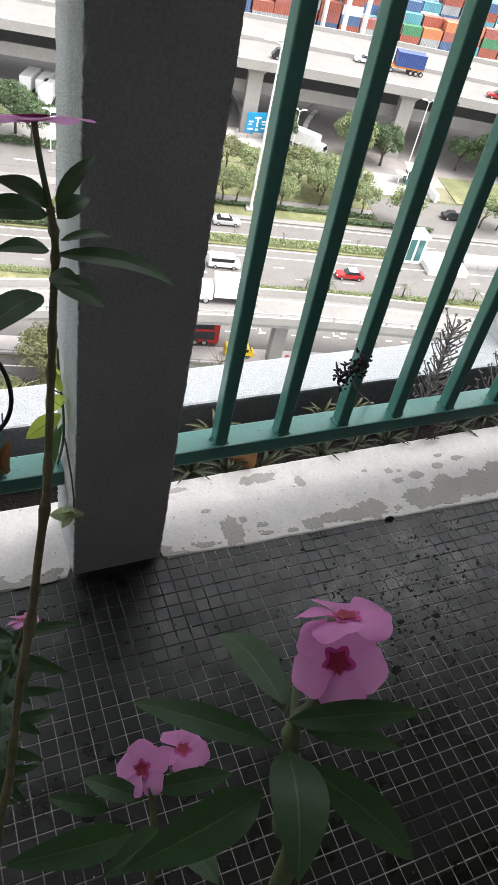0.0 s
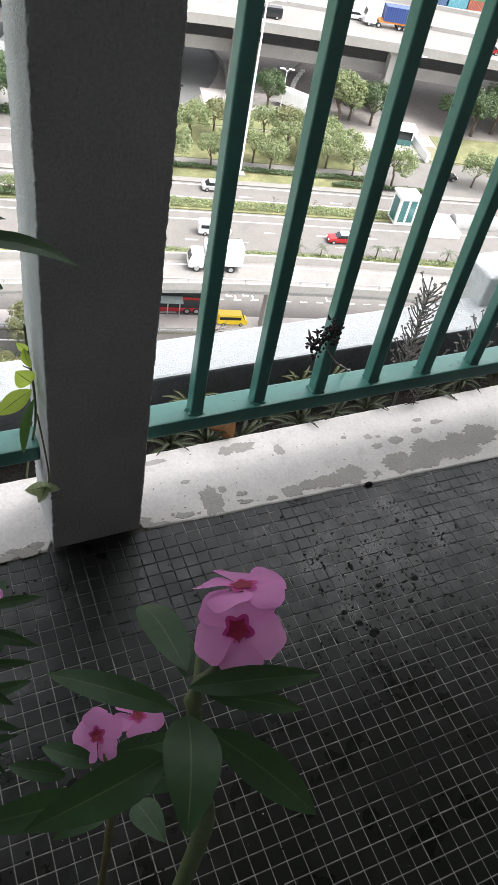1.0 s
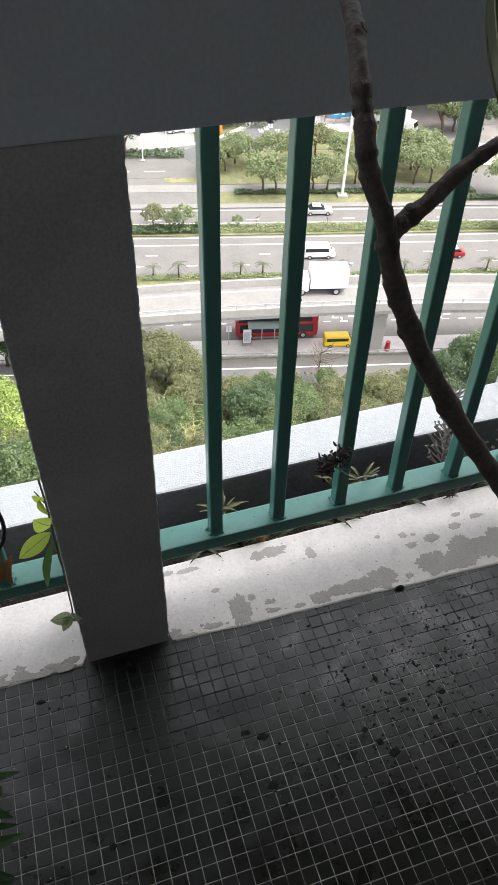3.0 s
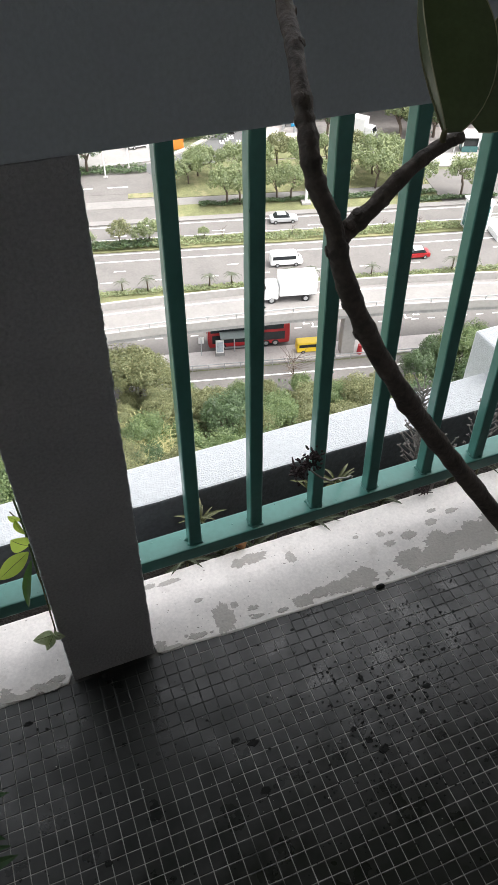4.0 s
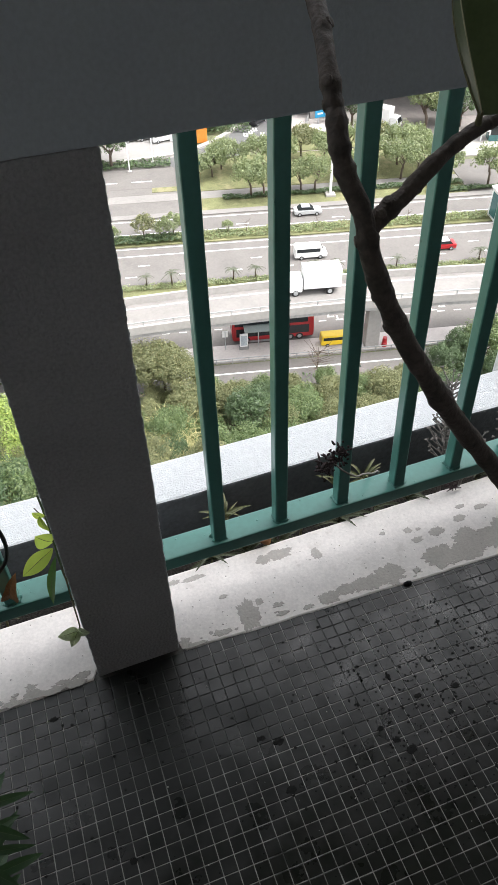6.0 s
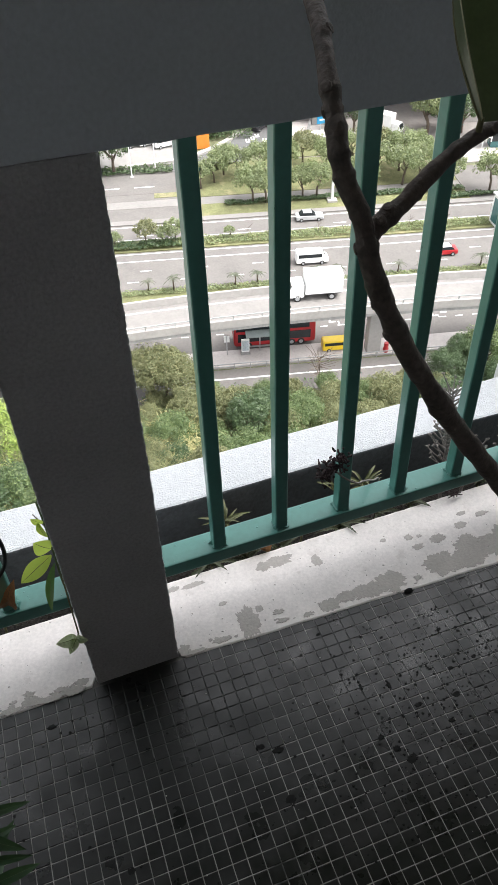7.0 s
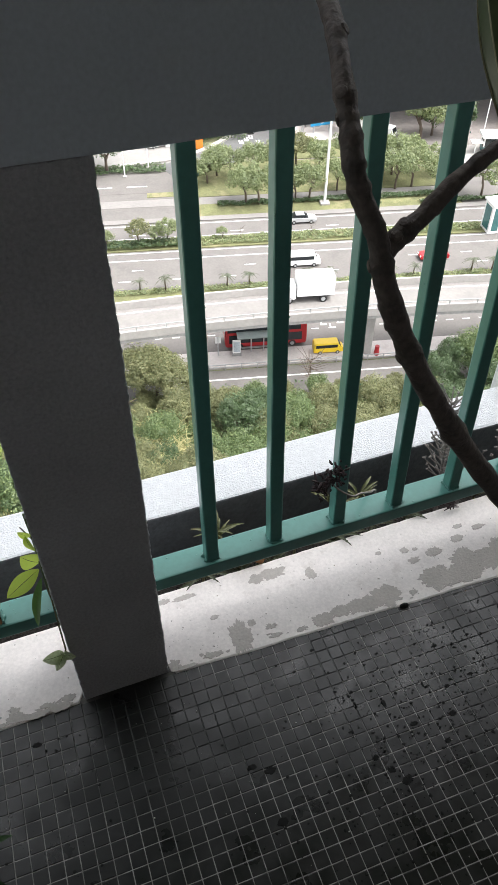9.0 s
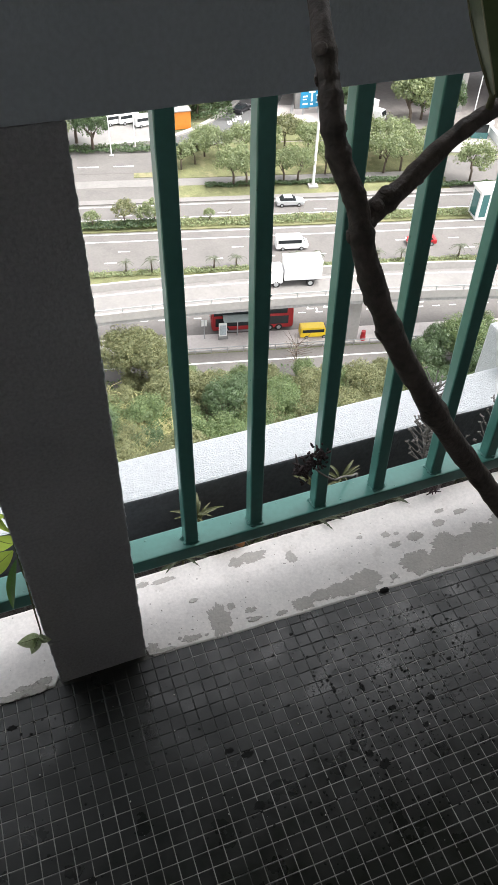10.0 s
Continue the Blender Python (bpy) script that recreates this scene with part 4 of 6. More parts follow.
# ---- trees ----
def crown_bm(rng, r, h, clumps, leaves, size, flat=1.0, hollow=0.55):
    """Leaves in uneven clumps round branch ends."""
    verts, faces = [], []
    for c in range(clumps):
        a, e = rng.uniform(0, math.tau), rng.uniform(-0.35, 1.0)
        k = rng.uniform(hollow, 1.0)
        ce = Vector((math.cos(a) * r * k * math.cos(e * 1.2), math.sin(a) * r * k * math.cos(e * 1.2), h * (0.5 + 0.5 * math.sin(e * 1.4) * k) * flat))
        cr = r * rng.uniform(0.13, 0.40)
        for _ in range(leaves):
            d = Vector((rng.gauss(0, 1), rng.gauss(0, 1), rng.gauss(0, 0.8))).normalized() * cr * rng.uniform(0.45, 1.0) ** 0.6
            p = ce + d
            n = (d.normalized() + Vector((rng.gauss(0, 0.5), rng.gauss(0, 0.5), 0.5 + rng.gauss(0, 0.5)))).normalized()
            t = n.cross(Vector((rng.gauss(0, 1), rng.gauss(0, 1), rng.gauss(0, 1)))).normalized()
            b = n.cross(t)
            s = size * rng.uniform(0.6, 1.4)
            i = len(verts)
            verts += [p - t * s, p - b * s * 0.45, p + t * s, p + b * s * 0.45]
            faces.append((i, i + 1, i + 2, i + 3))
    return verts, faces


def raw_mesh(name, verts, faces, material):
    me = bpy.data.meshes.new(name)
    me.from_pydata([tuple(v) for v in verts], [], faces)
    me.materials.append(material)
    return me


def trunk_mesh(rng, h, r, crown_r, limbs=6):
    bm = bmesh.new()
    top = (rng.uniform(-0.2, 0.2) * crown_r, rng.uniform(-0.2, 0.2) * crown_r, h)
    tube(bm, [(0, 0, -0.3), (0.1 * top[0], 0.1 * top[1], h * 0.5), top], [r * 1.2, r, r * 0.6], 7)
    for k in range(limbs):
        a = k * math.tau / limbs + rng.uniform(-0.4, 0.4)
        z = h * rng.uniform(0.55, 1.0)
        e = Vector((math.cos(a) * crown_r * 0.7, math.sin(a) * crown_r * 0.7, z + crown_r * rng.uniform(0.35, 0.8)))
        s = Vector(top) * (z / h)
        tube(bm, [s, s.lerp(e, 0.5) + Vector((0, 0, crown_r * 0.12)), e], [r * 0.55, r * 0.35, r * 0.15], 5)
    return mesh_of("trunk", bm, M_BARK, True)


def tree_kind(seed, trunk_h, r, crown_r, crown_h, clumps, leaves, size, leaf):
    rng = random.Random(seed)
    return trunk_mesh(rng, trunk_h, r, crown_r), raw_mesh("crown", *crown_bm(rng, crown_r, crown_h, clumps, leaves, size), leaf), trunk_h


def tree(kind, u, v, z, scale, turn, label, name="tree", group="roadside trees"):
    trunk, crown, th = kind
    ob = new(name, None)
    ob.matrix_world = LAND @ pose(u, v, z, 0, 0, turn) @ Matrix.Scale(scale, 4)
    tagged(ob, label, name, group)
    part("trunk", trunk, None, ob)
    part("crown", crown, None, ob, at=pose(0, 0, th * 0.8))
    return ob


ROAD_KINDS = [tree_kind(s, 2.6, 0.13, 2.2, 2.3, 46, 75, 0.135, m) for s, m in ((1, M_LEAF_A), (2, M_LEAF_A), (3, M_LEAF_C), (4, M_LEAF_A))]
BIG_KINDS = [tree_kind(s, 3.5, 0.25, 3.2, 4.4, 60, 100, 0.19, m) for s, m in ((5, M_LEAF_B), (6, M_LEAF_A), (7, M_LEAF_B))]
NEAR_KINDS = [tree_kind(s, 2.6, 0.16, 2.3, 3.6, 90, 150, 0.095, m) for s, m in ((8, M_LEAF_B), (9, M_LEAF_N), (10, M_LEAF_C), (12, M_LEAF_B), (13, M_LEAF_N), (14, M_LEAF_C))]
rng = random.Random(21)
LBL = "small leafy roadside tree with a thin trunk"
for u, v, s in ((9.9, 123.9, 1.0), (12.2, 122.0, 1.0), (13.8, 112.8, 1.2), (15.9, 112.3, 1.15), (22.3, 113.4, 1.0), (24.6, 113.2, 1.1), (29.9, 115.8, 0.95), (32.5, 113.5, 1.0), (35.9, 118.5, 1.15), (40.1, 115.5, 1.15), (43.2, 116.0, 1.2), (54.0, 111.0, 1.25), (47.5, 113.6, 1.0), (24.5, 126.0, 1.1), (20.0, 122.5, 1.15), (16.5, 122.0, 1.1),
                (37.5, 123.0, 1.3), (41.0, 121.0, 1.3), (44.5, 122.5, 1.1), (28.0, 122.5, 1.1), (33.5, 125.0, 1.1), (8.0, 121.0, 0.9), (5.5, 119.0, 0.8), (48.0, 120.0, 1.0), (70.5, 113.2, 1.1), (74.0, 113.0, 1.0)):
    tree(rng.choice(ROAD_KINDS), u, v, 0.1, s * 1.16, rng.uniform(0, 360), LBL)
for u, v, s in ((-9.0, 100.6, 0.55), (-4.2, 101.0, 0.85), (0.3, 101.2, 0.8), (-1.6, 100.9, 0.6), (3.0, 100.5, 0.4), (8.7, 101.2, 0.42), (-15, 100.6, 0.6), (-20, 100.8, 0.7)):
    tree(rng.choice(ROAD_KINDS), u, v, 0.15, s, rng.uniform(0, 360), "low round tree on the highway median")
for u, v, s in ((-9.5, 127.5, 1.0), (-12.5, 131.0, 1.1), (-16, 126, 0.9), (50.5, 135.5, 1.25), (57.5, 136.0, 1.05), (53.5, 137.5, 0.9), (79.5, 135.5, 1.2), (85, 137.5, 1.3), (90, 135, 1.1), (75, 138, 0.9), (37.0, 139.5, 0.9),
                (9.5, 145, 1.1), (5, 149, 1.2), (12, 151, 1.1), (1.0, 153, 1.1), (14.5, 158, 1.1), (7, 157, 1.2), (-4, 160, 1.1), (10.0, 141.5, 0.7), (2.0, 145, 0.8)):
    tree(rng.choice(BIG_KINDS), u, v, 0.05, s, rng.uniform(0, 360), "dense dark green tree standing by the road")
# scrub wood on the slope between tower and road
NL = ("dense glossy green tree in the scrub below", "leafy bright green tree in the scrub below", "olive green bushy tree in the scrub below")
for i in range(26):
    for j in range(5):
        u = -34 + i * 3.3 + rng.uniform(-1.1, 1.1)
        v = 62.0 - j * 3.6 + rng.uniform(-1.0, 1.0)
        k = rng.randrange(6)
        if noise.noise(Vector((u * 0.11, v * 0.11, 2))) > 0.26:
            k = rng.choice((2, 5))
        s = (0.55 if j == 0 else 0.8 + 0.08 * j) * rng.uniform(0.8, 1.2)
        tree(NEAR_KINDS[k], u, v, -0.1, s, rng.uniform(0, 360), NL[(0, 1, 2, 0, 1, 2)[k]], group="scrub trees")


for u, v, s, k in ((-26.0, 68.6, 1.0, 0), (-23.6, 68.4, 1.1, 3), (-21.4, 69.0, 1.05, 0), (-19.0, 68.8, 1.0, 3), (-17.0, 69.4, 0.9, 0), (-2.4, 64.2, 1.25, 2), (-0.6, 62.8, 1.15, 5), (-4.2, 64.6, 1.2, 5), (33.0, 64.0, 1.0, 0), (35.5, 63.5, 1.2, 4), (30.5, 62.5, 0.9, 3), (37.8, 64.8, 1.1, 1)):
    tree(NEAR_KINDS[k], u, v, 0, s, 40 * u, NL[k % 3], group="scrub trees")
LIME_KINDS = [tree_kind(s, 2.6, 0.14, 2.6, 3.0, 44, 190, 0.10, M_LEAF_E) for s in (61, 62)]
for i, (u, v, s) in enumerate(((-17.4, 55.2, 1.25), (-20.5, 57.0, 1.3), (-14.5, 55.6, 1.0), (-23.5, 55.5, 1.3), (-19.0, 53.0, 1.0))):
    tree(LIME_KINDS[i % 2], u, v, 0, s, 70 * i, "feathery bright yellow-green tree in the scrub below", group="scrub trees")


def reeds(u, v, n, h, seed):
    rng = random.Random(seed)
    verts, faces = [], []
    for _ in range(n):
        p = Vector((rng.gauss(0, 1.2), rng.gauss(0, 1.0), 0))
        a, l = rng.uniform(0, math.tau), h * rng.uniform(0.6, 1.2)
        d = Vector((math.cos(a), math.sin(a), 0))
        w = Vector((-d.y, d.x, 0)) * 0.04
        q = [p, p + d * l * 0.12 + Vector((0, 0, l * 0.6)), p + d * l * 0.5 + Vector((0, 0, l * 0.85)), p + d * l * 0.9 + Vector((0, 0, l * 0.7))]
        i = len(verts)
        for c, k in zip(q, (1, 1, 0.8, 0.2)):
            verts += [c - w * k, c + w * k]
        faces += [(i + 2 * m, i + 2 * m + 1, i + 2 * m + 3, i + 2 * m + 2) for m in range(3)]
    ob = new("reed_clump", raw_mesh("reed_clump", verts, faces, M_LEAF_D))
    ob.matrix_world = LAND @ pose(u, v, 0)
    tagged(ob, "pale yellow-green reed clump among the scrub", "reeds", "reed clumps")


for u, v in ((-5.5, 53.5), (-3.0, 53.0), (-1.5, 54.5), (-7.5, 55.0), (-10.5, 52), (-13, 53), (-9, 50), (-4.5, 51), (-16.5, 49.3), (-18.0, 48.6), (-15.2, 48.4), (-19.6, 49.0), (-14.0, 49.5), (-2.2, 48.9), (-0.6, 49.2), (-3.6, 48.6)):
    reeds(u, v, 260, 5.0 if v < 50 else 4.6, int(u * 10) + 400)


def hedge(name, u0, u1, v0, v1, z, h, n, size, leaf, label, seed):
    rng = random.Random(seed)
    verts, faces = [], []
    for _ in range(n):
        u, v = rng.uniform(u0, u1), rng.uniform(v0, v1)
        top = h * (0.65 + 0.5 * noise.noise(Vector((u * 0.5, v * 0.6, seed))))
        p = Vector((u, v, z + max(0.05, top * rng.uniform(0.2, 1.0) ** 0.5)))
        n_ = Vector((rng.gauss(0, 0.6), rng.gauss(0, 0.6), 1)).normalized()
        t = n_.cross(Vector((rng.gauss(0, 1), rng.gauss(0, 1), rng.gauss(0, 1)))).normalized()
        b = n_.cross(t)
        s = size * rng.uniform(0.6, 1.4)
        i = len(verts)
        verts += [p - t * s, p - b * s * 0.6, p + t * s, p + b * s * 0.6]
        faces.append((i, i + 1, i + 2, i + 3))
    ob = new(name, raw_mesh(name, verts, faces, leaf))
    ob.matrix_world = LAND
    tagged(ob, label, "hedge", kind="stuff")


hedge("hedge_median", -40, 50, 99.4, 101.8, 0.2, 0.7, 9000, 0.16, M_LEAF_A, "low green planting along the median", 3)
hedge("hedge_median_dense", -30, 3.5, 99.2, 101.2, 0.2, 1.1, 4000, 0.17, M_LEAF_B, "dense dark green hedge on the median", 4)
hedge("hedge_palms", -40, 80, 86.6, 88.0, 0.2, 0.55, 8000, 0.14, M_LEAF_A, "low green planting under the palms", 5)
hedge("hedge_trees", 9, 50, 111.9, 113.2, 0.1, 0.8, 5000, 0.17, M_LEAF_B, "dark green undergrowth beneath the trees", 6)
hedge("hedge_right", 43, 60, 109.2, 110.6, 0.1, 0.9, 2200, 0.17, M_LEAF_B, "dark green hedge by the access road", 7)
hedge("hedge_yard", -30, 1, 126.0, 129.0, 0.0, 1.1, 2600, 0.22, M_LEAF_B, "dark scrub between side road and yard", 8)
hedge("hedge_slope", -12, 17, 139, 158, 0.0, 2.0, 9000, 0.25, M_LEAF_B, "dense scrub on the slope behind the slip road", 9)
hedge("scrub_floor", -50, 75, 38, 64.5, -0.1, 2.2, 34000, 0.18, M_LEAF_B, "tangled undergrowth below the scrub trees", 10)
hedge("scrub_edge", -45, 70, 60.5, 63.6, 0.0, 1.6, 12000, 0.14, M_LEAF_C, "olive bushes along the lower lane", 12)


M_PALM = island(mat("dull_palm_fronds", (0.055, 0.066, 0.036), 0.6, vary=0.3, scale=1, fine=6, bump=0), 0.35, 0.03)


def palm_kind(seed):
    rng = random.Random(seed)
    bm = bmesh.new()
    tube(bm, [(0, 0, 0), (0.04, 0, 0.8), (0.02, 0.03, 1.5)], [0.11, 0.08, 0.09], 7)
    trunk = mesh_of("trunk", bm, M_BARK, True)
    verts, faces = [], []
    for k in range(13):
        a = k * math.tau / 13 + rng.uniform(-0.2, 0.2)
        l, lift = rng.uniform(0.8, 1.15), rng.uniform(0.1, 0.75)
        d, w = Vector((math.cos(a), math.sin(a), 0)), Vector((-math.sin(a), math.cos(a), 0))
        for m in range(7):
            f = (m + 1) / 7
            c = d * l * f + Vector((0, 0, lift * f - 0.75 * f * f))
            for s in (-1, 1):
                i = len(verts)
                e = c + (w * s * 0.28 * (1.1 - f * 0.6) + d * 0.14 + Vector((0, 0, -0.1)))
                verts += [c - d * 0.05, c + d * 0.05, e]
                faces.append((i, i + 1, i + 2))
    return trunk, raw_mesh("crown", verts, faces, M_PALM), 1.5 / 0.8


PALMS = [palm_kind(s) for s in (31, 32, 33)]
for k in range(-3, 8):
    for off in (-4.0, -0.7):
        tree(PALMS[(k + int(off)) % 3], off + 11.9 * k + rng.uniform(-0.4, 0.4), 87.7 + rng.uniform(-0.15, 0.15), 0.2, rng.uniform(1.0, 1.4), rng.uniform(0, 360), "short young palm on the roadside strip", "palm", "roadside palms")


def bare_tree(u, v, h, seed, label, z=0.1, m=M_BARK, limbs=11, spread=0.32):
    rng = random.Random(seed)
    ob = thing("bare_tree", None, None, label, "tree", group="bare trees", at=LAND @ pose(u, v, z))
    bm = bmesh.new()
    tube(bm, [(0, 0, 0), (0.05, 0, h * 0.4), (0, 0.05, h)], [h * 0.02, h * 0.014, h * 0.004], 6)
    part("trunk", bm, m, ob)
    for k in range(limbs):
        a, z0 = rng.uniform(0, math.tau), h * rng.uniform(0.25, 0.85)
        bm = bmesh.new()
        q = spread * rng.uniform(0.6, 1.1)
        e = Vector((math.cos(a) * h * q, math.sin(a) * h * q, z0 + h * rng.uniform(0.15, 0.35)))
        tube(bm, [(0, 0, z0), Vector((0, 0, z0)).lerp(e, 0.5) + Vector((0, 0, -0.05)), e], [h * 0.009, h * 0.006, h * 0.003], 5)
        part("limb", bm, m, ob)


bare_tree(15.8, 65.3, 4.4, 3, "leafless spreading tree beside the lower lane", limbs=34, spread=0.55)
for u in (11.5, 22.5, 30.5, 37.0, 43.0):
    bare_tree(u, 100.6, 2.2, int(u), "bare sapling on the highway median", 0.2)
# ---- plants and small things in the gallery ----
def plain(name, col, rough=0.5, vary=0.25, scale=60, fine=300, bump=0.15, dist=0.0006, **k):
    return mat(name, col, rough, vary=vary, scale=scale, fine=fine, bump=bump, dist=dist, **k)


def leaf_stuff(name, col, through_col, rough=0.4, amount=0.35, vary=0.25):
    """A leaf: glossy face that lets some light through."""
    m = plain(name, col, rough, vary)
    nt = m.node_tree
    p, out = nt.nodes["Principled BSDF"], nt.nodes["Material Output"]
    tr, mx = nt.nodes.new("ShaderNodeBsdfTranslucent"), nt.nodes.new("ShaderNodeMixShader")
    tr.inputs["Color"].default_value = (*through_col, 1)
    mx.inputs[0].default_value = amount
    nt.links.new(p.outputs[0], mx.inputs[1])
    nt.links.new(tr.outputs[0], mx.inputs[2])
    nt.links.new(mx.outputs[0], out.inputs["Surface"])
    return m


M_PERI = leaf_stuff("periwinkle_leaf", (0.034, 0.082, 0.032), (0.08, 0.18, 0.045), 0.5, 0.2)
M_RIB = plain("pale_midrib", (0.10, 0.15, 0.065), 0.5)
M_PETAL = leaf_stuff("pink_petal", (0.97, 0.37, 0.80), (1.0, 0.50, 0.90), 0.6, 0.5, 0.06)
M_THROAT = plain("magenta_flower_throat", (0.62, 0.06, 0.34), 0.6)
M_EYE = plain("crimson_flower_eye", (0.30, 0.008, 0.05), 0.6)
M_STEM = plain("brownish_green_stem", (0.14, 0.13, 0.06), 0.6, vary=0.4, scale=90)
M_TALL = plain("woody_green_stem", (0.19, 0.165, 0.085), 0.6, vary=0.5, scale=70)
M_GSTEM = plain("pale_green_stem", (0.12, 0.16, 0.07), 0.6)
M_BRANCH = plain("rubber_plant_bark", (0.088, 0.069, 0.058), 0.7, vary=0.65, scale=45, fine=220, bump=0.8, dist=0.002)
M_RUBBER = leaf_stuff("rubber_plant_leaf", (0.085, 0.108, 0.055), (0.11, 0.16, 0.05), 0.4, 0.15)
M_RIM = plain("pale_leaf_rim", (0.42, 0.40, 0.26), 0.5)
M_LIME = leaf_stuff("lime_leaf", (0.46, 0.60, 0.12), (0.62, 0.78, 0.14), 0.4, 0.6, 0.15)
M_MIDLEAF = leaf_stuff("mid_green_leaf", (0.09, 0.18, 0.06), (0.15, 0.3, 0.06), 0.4, 0.3)
M_VARIEG = leaf_stuff("cream_green_leaf", (0.55, 0.62, 0.42), (0.6, 0.7, 0.4), 0.45, 0.45, 0.6)
M_DRYLEAF = plain("dry_brown_leaf", (0.40, 0.19, 0.075), 0.8, vary=0.35, scale=60)
# one leaf in two tones: dark for the shaded trough, pale for daylight above
M_KAL_SHADED = island(plain("kalanchoe_leaf", (0.075, 0.085, 0.042), 0.55, vary=0.4, scale=80), 0.35, 0.03)
M_KAL_LIT = island(plain("kalanchoe_leaf_in_light", (0.15, 0.15, 0.06), 0.55, vary=0.4, scale=80), 0.35, 0.03)
M_DRYTWIG = plain("dry_grey_twig", (0.25, 0.225, 0.21), 0.9, vary=0.35, scale=90)
M_DRYHEAD = plain("black_withered_flowers", (0.045, 0.028, 0.030), 0.9, vary=0.5, scale=120)
M_CABLE = plain("black_cable", (0.015, 0.015, 0.016), 0.5)
M_POT = plain("terracotta_pot", (0.30, 0.13, 0.08), 0.85, scale=12, fine=90)
M_CRUMB = plain("dark_grime", (0.0135, 0.0135, 0.013), 0.9, spec=0.22)
M_SPECK = plain("pale_grit", (0.55, 0.53, 0.5), 0.8)


def leaf_mesh(base, tip, half, hint=(0, -0.35, 0.94), fold=0.22, droop=0.12, n=9, teeth=0.0, shape=0.8, tipw=0.0):
    """A pointed leaf from base to tip, folded along its midrib and arching."""
    b, t = Vector(base), Vector(tip)
    d = t - b
    length = d.length
    d.normalize()
    side = d.cross(Vector(hint)).normalized()
    up = side.cross(d).normalized()
    bm = bmesh.new()
    rows = []
    for i in range(n + 1):
        f = i / n
        w = half * (math.sin(math.pi * min(1, f ** shape * 0.985 + 0.015)) ** 0.8 * (1 - tipw) + tipw * (1 - f))
        if teeth and i % 2:
            w *= 1 - teeth
        c = b + d * length * f + up * (droop * length * math.sin(math.pi * f))
        rows.append([bm.verts.new(c + side * w * s + up * abs(s) * w * fold) for s in (-1, -0.55, -0.035, 0.035, 0.55, 1)])
    for a, q in zip(rows, rows[1:]):
        for k in range(5):
            fc = bm.faces.new((a[k], a[k + 1], q[k + 1], q[k]))
            fc.material_index = 1 if k == 2 else 0
            fc.smooth = True
    return bm


def flower(parent, at, normal, r=0.0175, turn=0.0, cup=0.12, twist=0.12):
    """Five rounded petals round a crimson eye."""
    q = Vector(normal).normalized().to_track_quat("Z", "Y").to_matrix().to_4x4()
    m = Matrix.Translation(at) @ q @ pose(0, 0, 0, 0, 0, turn)
    head = new("flower", None)
    head.parent = parent
    head.matrix_basis = m
    for k in range(5):
        bm = bmesh.new()
        rows = []
        for i in range(8):
            f = i / 7
            w = r * (0.08, 0.14, 0.24, 0.35, 0.43, 0.475, 0.43, 0.24)[i]
            x = r * (0.08 + 0.92 * f)
            z = r * cup * math.sin(2.6 * f) - r * cup * 0.8 * f * f
            rows.append([bm.verts.new((x - 0.12 * r * (s * s) * f, s * w, z + (twist * r * s * f) + 0.03 * r * s * s)) for s in (-1, -0.6, -0.2, 0.2, 0.6, 1)])
        for a, b in zip(rows, rows[1:]):
            for j in range(5):
                bm.faces.new((a[j], a[j + 1], b[j + 1], b[j])).smooth = True
        part("petal", bm, M_PETAL, head, at=pose(0, 0, 0.0003 * k, 0, 0, 72 * k))
    bm = bmesh.new()
    c = bm.verts.new((0, 0, r * 0.05))
    ring = [bm.verts.new((math.cos(a) * rr, math.sin(a) * rr, r * 0.085)) for a, rr in ((k * math.tau / 20, r * (0.27 if k % 4 == 0 else 0.19)) for k in range(20))]
    for k in range(20):
        bm.faces.new((c, ring[k], ring[(k + 1) % 20]))
    part("eye", bm, M_EYE, head, at=pose(0, 0, 0.0009), label="crimson flower eye")
    bm = bmesh.new()
    c = bm.verts.new((0, 0, r * 0.055))
    ring = [bm.verts.new((math.cos(a) * rr, math.sin(a) * rr, r * 0.10)) for a, rr in ((k * math.tau / 30, r * (0.36, 0.33, 0.28, 0.24, 0.28, 0.33)[k % 6]) for k in range(30))]
    for k in range(30):
        bm.faces.new((c, ring[k], ring[(k + 1) % 30]))
    part("throat", bm, M_THROAT, head, at=pose(0, 0, 0.0004), label="deep magenta flower throat")
    return head


def stem(parent, pts, r0, r1, m, name="stem", nodes=0.0, seed=1, per=5, sides=8):
    p = smooth_path(pts, per)
    rng = random.Random(seed)
    n = len(p)
    rad = []
    for i in range(n):
        r = r0 + (r1 - r0) * i / (n - 1)
        if nodes:
            r *= 1 + nodes * max(0, math.sin(i * 1.9)) ** 6 + rng.uniform(-0.08, 0.08)
        rad.append(r)
    bm = bmesh.new()
    tube(bm, p, rad, sides)
    return part(name, bm, m, parent, smooth=True)


def pot(x, y, r, h, label):
    ob = thing("plant_pot", None, None, label, "plant pot", at=pose(x, y, 0))
    bm = bmesh.new()
    tube(bm, [(0, 0, 0), (0, 0, h * 0.82), (0, 0, h * 0.83), (0, 0, h), (0, 0, h), (0, 0, h - 0.03)], [r * 0.72, r * 0.95, r * 1.05, r * 1.07, r * 0.95, r * 0.93], 28)
    part("body", bm, M_POT, ob, smooth=True)
    bm = bmesh.new()
    tube(bm, [(0, 0, h - 0.035), (0, 0, h - 0.025)], r * 0.93, 24)
    part("soil", bm, M_SOIL, ob)
    return ob


pot(-0.31, -0.68, 0.12, 0.24, "terracotta pot holding the tall periwinkles")
pot(-0.48, -0.46, 0.10, 0.22, "terracotta pot holding a low periwinkle")
